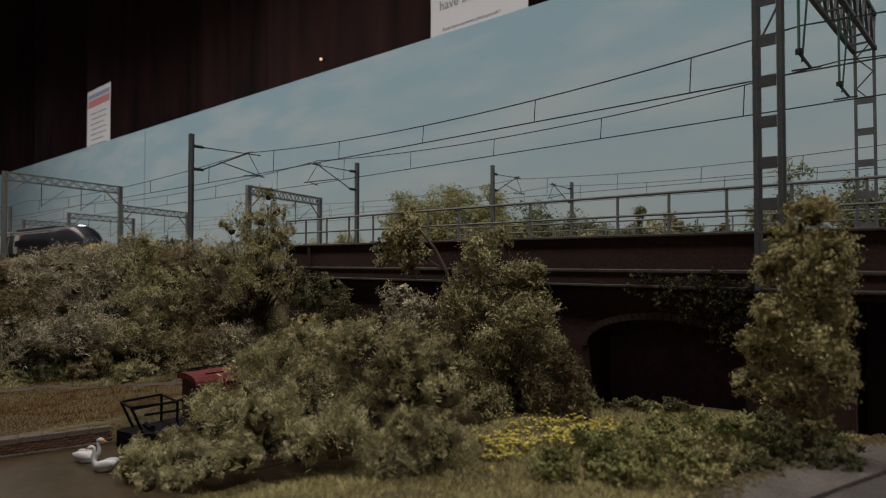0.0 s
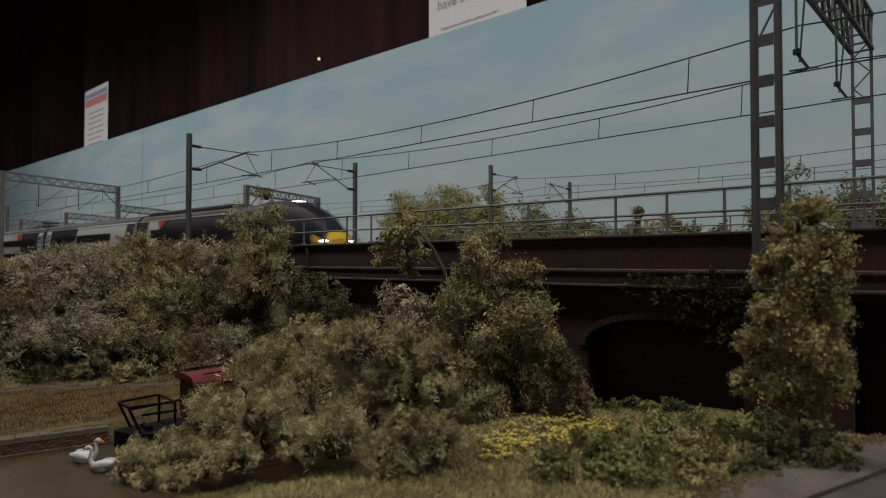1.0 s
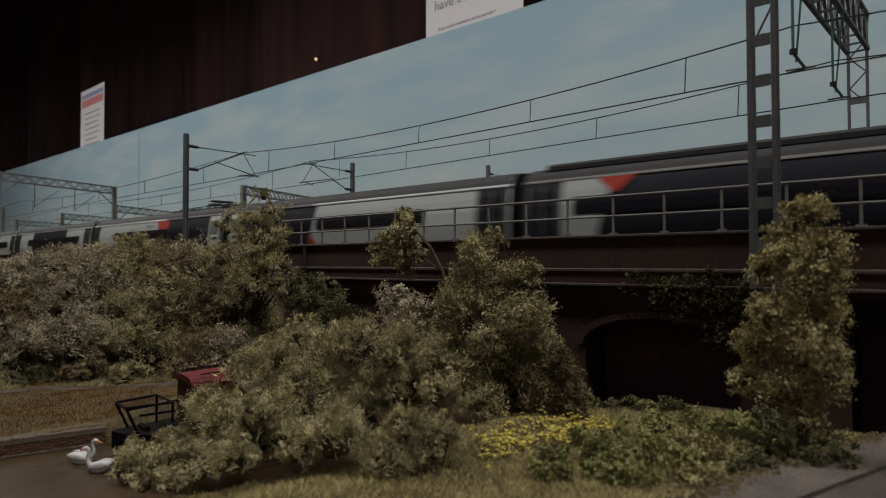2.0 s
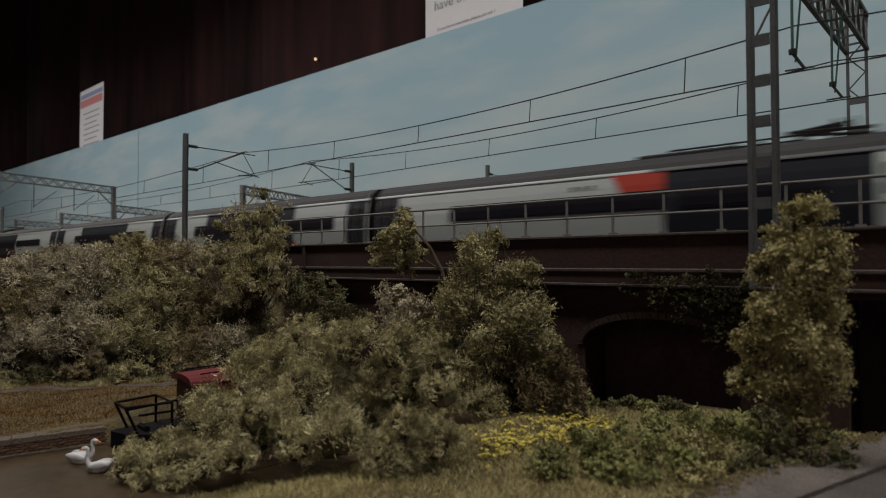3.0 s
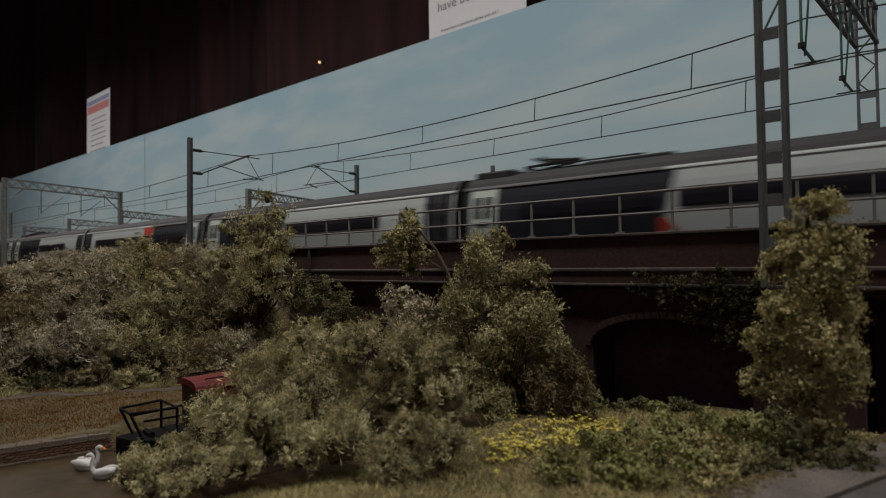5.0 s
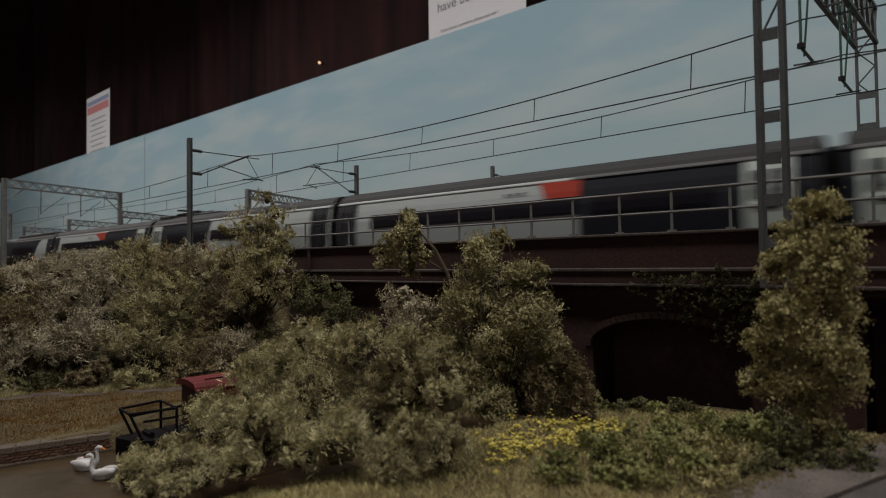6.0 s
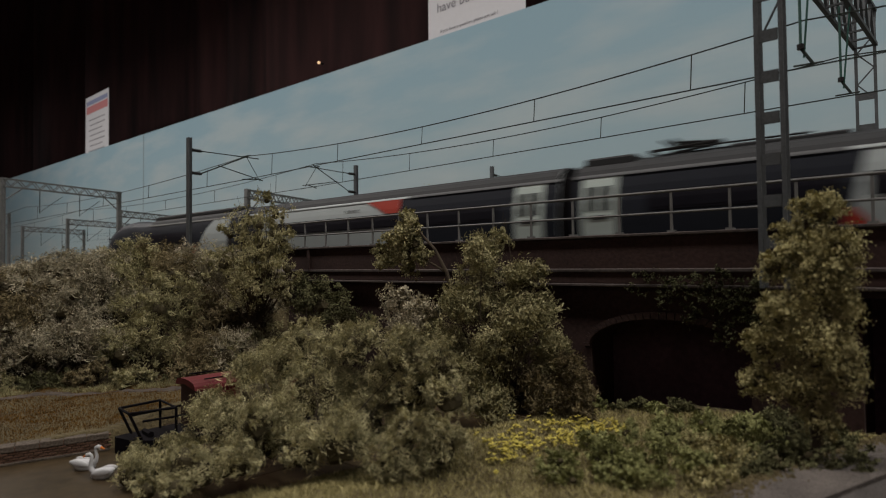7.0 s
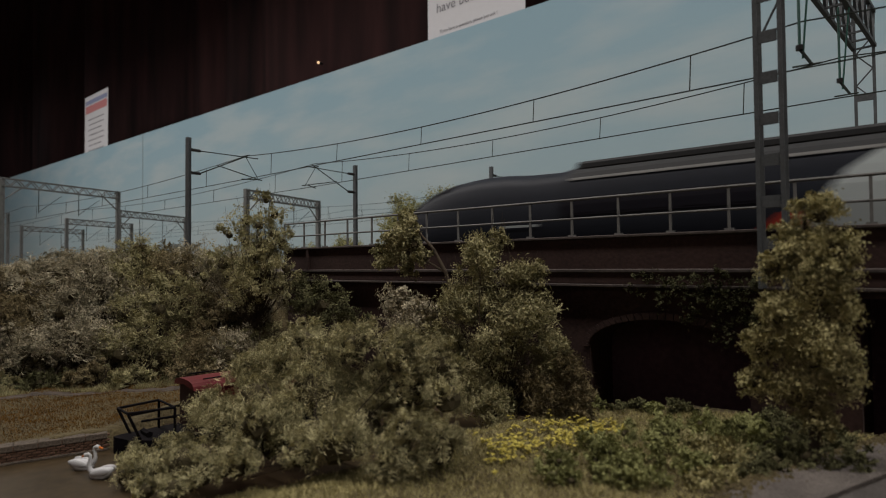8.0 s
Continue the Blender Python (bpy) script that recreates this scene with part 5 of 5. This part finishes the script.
def build_swan(x, y, rz):
    s = thing("swan", "white swan with an orange beak resting on the water", "swan", (x, y, WATER), group="swans on the canal", rz=rz)
    s.scale = (0.74, 0.74, 0.74)
    bm = bmesh.new()
    bmesh.ops.create_uvsphere(bm, u_segments=16, v_segments=10, radius=1)
    for v in bm.verts:
        t = v.co.x
        v.co = Vector((v.co.x * 0.0058, v.co.y * 0.0034 * (1 - 0.15 * t), v.co.z * 0.0030 + 0.0018 + (0.0022 * t * t if t < 0 else 0)))
    part("body", bm, M_SWAN, s, smooth=True)
    bm = bmesh.new()
    pts = [((0.0040, 0, 0.0024), 0.0016), ((0.0058, 0, 0.0040), 0.0012), ((0.0063, 0, 0.0058), 0.0009), ((0.0060, 0, 0.0076), 0.0008), ((0.0055, 0, 0.0092), 0.00075), ((0.0057, 0, 0.0106), 0.0008), ((0.0068, 0, 0.0112), 0.0009), ((0.0080, 0, 0.0108), 0.0008)]
    rows = []
    for i, (p, r) in enumerate(pts):
        p = Vector(p)
        way = (Vector(pts[min(i + 1, len(pts) - 1)][0]) - Vector(pts[max(i - 1, 0)][0])).normalized()
        side = Vector((0, 1, 0))
        out = way.cross(side)
        rows.append([bm.verts.new(p + (side * math.cos(6.2832 * k / 10) + out * math.sin(6.2832 * k / 10)) * r) for k in range(10)])
    for q, w in zip(rows, rows[1:]):
        for k in range(10):
            bm.faces.new((q[k], q[(k + 1) % 10], w[(k + 1) % 10], w[k]))
    bm.faces.new(rows[-1])
    part("neck", bm, M_SWAN, s, smooth=True)
    part("head", bars(((0.0068, 0, 0.0110), (0.0082, 0, 0.0106), 0.0010), n=9), M_SWAN, s)
    bm = bmesh.new()
    bar(bm, (0.0080, 0, 0.0107), (0.0100, 0, 0.0098), 0.0007, 8, 0.0003)
    part("beak", bm, M_BEAK, s, "orange beak")
    for sy in (-1, 1):
        bm = bmesh.new()
        bmesh.ops.create_uvsphere(bm, u_segments=12, v_segments=8, radius=1)
        for v in bm.verts:
            v.co = Vector((v.co.x * 0.0048 - 0.0012, sy * 0.0026 + v.co.y * 0.0012, v.co.z * 0.0020 + 0.0034 - 0.18 * v.co.x * 0.0048))
        part("wing", bm, M_SWAN, s, smooth=True)


build_swan(-0.2430, 0.0832, 40)
build_swan(-0.2275, 0.0838, 215)


# ---- grass and flowers ----
def blades(name, label, pts, h, leaf, seed, lean=0.6, width=0.00035):
    rng = np.random.default_rng(seed)
    m = len(pts)
    p = np.array(pts)
    a = rng.random(m) * 6.283
    ln = h * (0.4 + 0.9 * rng.random(m))
    tip = p + np.stack((rng.normal(size=m) * lean * ln, rng.normal(size=m) * lean * ln, ln), 1)
    off = np.stack((np.cos(a), np.sin(a), np.zeros(m)), 1) * width
    v = np.stack((p - off, p + off, tip), 1).reshape(-1, 3)
    ob = put_mesh(name, v, [(3 * i, 3 * i + 1, 3 * i + 2) for i in range(m)], LEAF[leaf])
    return tagged(ob, label, "grass", kind="stuff")


def scatter(n, x0, x1, y0, y1, seed, keep):
    rng = np.random.default_rng(seed)
    out = []
    while len(out) < n:
        x, y = x0 + (x1 - x0) * rng.random(), y0 + (y1 - y0) * rng.random()
        if keep(x, y):
            out.append((x, y, ground_z(x, y) - 0.0003))
    return out


def on_path(x, y):
    return x > np.interp(y, (0.02, 0.1454, 0.1679, 0.1919, 0.24), (-0.080, -0.0411, -0.0348, -0.0281, -0.006))


blades("grass", "short dry olive grass on the bank", scatter(84000, -0.22, 0.05, 0.04, 0.243, 1, lambda x, y: x > canal_right(y) + 0.004 and not on_path(x - 0.002 - 0.004 * noise.noise((x * 120, y * 120, 7)), y)), 0.0017, "grass", 1, width=0.00016)
blades("grass", "golden dry grass along the towpath", scatter(60000, -0.48, -0.2, 0.02, 0.24, 2, lambda x, y: toe(y) - 0.02 < x < canal_left(y) - 0.009 and not toe(y) + 0.032 < x < toe(y) + 0.038), 0.0014, "gold", 2, width=0.00013)
blades("grass", "tufts of dull olive grass below the bushes", scatter(9000, -0.48, -0.2, 0.02, 0.24, 4, lambda x, y: toe(y) - 0.005 < x < toe(y) + 0.030 and x < canal_left(y) - 0.02 and noise.noise((x * 60, y * 60, 9)) > -0.05), 0.0026, "olive", 4, width=0.00018)
blades("grass", "dull undergrowth on the embankment", scatter(16000, -0.75, -0.3, 0.02, 0.24, 3, lambda x, y: x < toe(y) + 0.01), 0.0028, "russet", 3)


def build_crumbs():
    rng = np.random.default_rng(17)
    vs, fs = [], []
    for _ in range(1500):
        y = 0.05 + 0.185 * rng.random()
        x = float(np.interp(y, (0.02, 0.1454, 0.1679, 0.1919, 0.24), (-0.080, -0.0411, -0.0348, -0.0281, -0.006))) + rng.normal() * 0.0016 + (0.004 * rng.random() if rng.random() > 0.7 else 0)
        s = 0.00025 + 0.0007 * rng.random() ** 2
        k = len(vs)
        ring = [(x + s * (0.7 + 0.5 * rng.random()) * math.cos(q * 1.257), y + s * (0.7 + 0.5 * rng.random()) * math.sin(q * 1.257), 0.0040 if rng.random() > 0.5 else 0.0043) for q in range(5)]
        vs += ring + [(x, y, 0.0043 + s * (0.5 + 0.5 * rng.random()))]
        fs += [(k + q, k + (q + 1) % 5, k + 5) for q in range(5)]
    tagged(put_mesh("loose_earth", vs, fs, M_EARTH), "crumbs of loose brown earth along the path edge", "earth", kind="stuff")


build_crumbs()


def build_flowers():
    rng = np.random.default_rng(9)
    pts = []
    while len(pts) < 160:
        u, v = rng.random(), rng.normal() * 0.75
        x = -0.109 + 0.020 * u + 0.008 * v
        y = 0.150 + 0.055 * u - 0.008 * v
        pts.append((x, y, 0.0012 + 0.0016 * rng.random() + ground_z(x, y)))
    vs, fs = [], []
    for x, y, z in pts:
        for _ in range(5):
            k = len(vs)
            a, s = rng.random() * 6.283, 0.0005 + 0.0005 * rng.random()
            dx, dy, dz = rng.normal(size=3) * 0.0006
            for q in range(4):
                vs.append((x + dx + s * math.cos(a + 1.57 * q), y + dy + s * math.sin(a + 1.57 * q), z + dz + s * 0.5 * (q % 2)))
            fs.append((k, k + 1, k + 2, k + 3))
    tagged(put_mesh("wild_flowers", vs, fs, LEAF["flower"]), "drift of small bright yellow wild flowers", "flowers", kind="stuff")


build_flowers()


# ---- notices ----
def notice(x0, x1, z0, z1, y, label, lines, band=False, words=()):
    n = thing("notice", label, "notice")
    part("sheet", boxes((x0, x1, y, y + 0.0008, z0, z1)), M_PAPER, n)
    if band:
        part("heading_bar", boxes((x0 + 0.01, x1 - 0.01, y - 0.0006, y - 0.0001, z1 - 0.035, z1 - 0.018)), M_PAPERBLUE, n)
        part("heading_bar", boxes((x0 + 0.01, x1 - 0.01, y - 0.0006, y - 0.0001, z1 - 0.070, z1 - 0.040)), M_PAPERRED, n)
    for z, a, b, t in lines:
        part("text_bar", boxes((x0 + (x1 - x0) * a, x0 + (x1 - x0) * b, y - 0.0006, y - 0.0001, z, z + t)), M_INK, n)
    for text, x, z, size in words:
        cu = bpy.data.curves.new("lettering", "FONT")
        cu.body, cu.size, cu.extrude = text, size, 0.0001
        cu.materials.append(M_INK)
        ob = new("lettering", cu)
        ob.parent = n
        ob.matrix_basis = pose(x, y - 0.0008, z, 90, 0, 0)
    return n


glow = thing("pilot_lamp", "tiny glowing orange lamp on the dark cloth", "lamp", (-1.3208, 1.045, 0.6431))
bm = bmesh.new()
bmesh.ops.create_uvsphere(bm, u_segments=10, v_segments=8, radius=0.0042)
part("bulb", bm, mat("orange_glow", (1.0, 0.62, 0.35), emit=0.8), glow)
part("socket", bars(((0, 0.003, 0), (0, 0.014, 0), 0.0035), n=10), M_INSUL, glow)

notice(-2.63, -2.395, 0.46, 0.755, BACK + 0.025, "white notice sheet with a red heading above the backdrop",
       [(0.655 - 0.021 * i, 0.16 + 0.04 * (i % 2), 0.84 - 0.1 * (i % 3 == 2), 0.004) for i in range(8)], band=True)
notice(-0.765, -0.535, 0.49, 0.80, BACK + 0.025, "white printed notice sheet above the backdrop", [], words=(("have been", -0.742, 0.5665, 0.027), ("If you have a question, please just ask !", -0.733, 0.5235, 0.0089)))


# ---- what moves ----
def motions():
    # the whole train runs at one steady speed, in metres a second
    speed, start = 0.4539, -0.7727
    ahead = 0.0
    for car, length in CARS:
        rows = [(t, pose(start + speed * t - ahead - length / 2, TRACK_A, RAIL)) for t in (0.0, 4.0, 8.0)]
        walk(car, rows)
        ahead += length


motions()
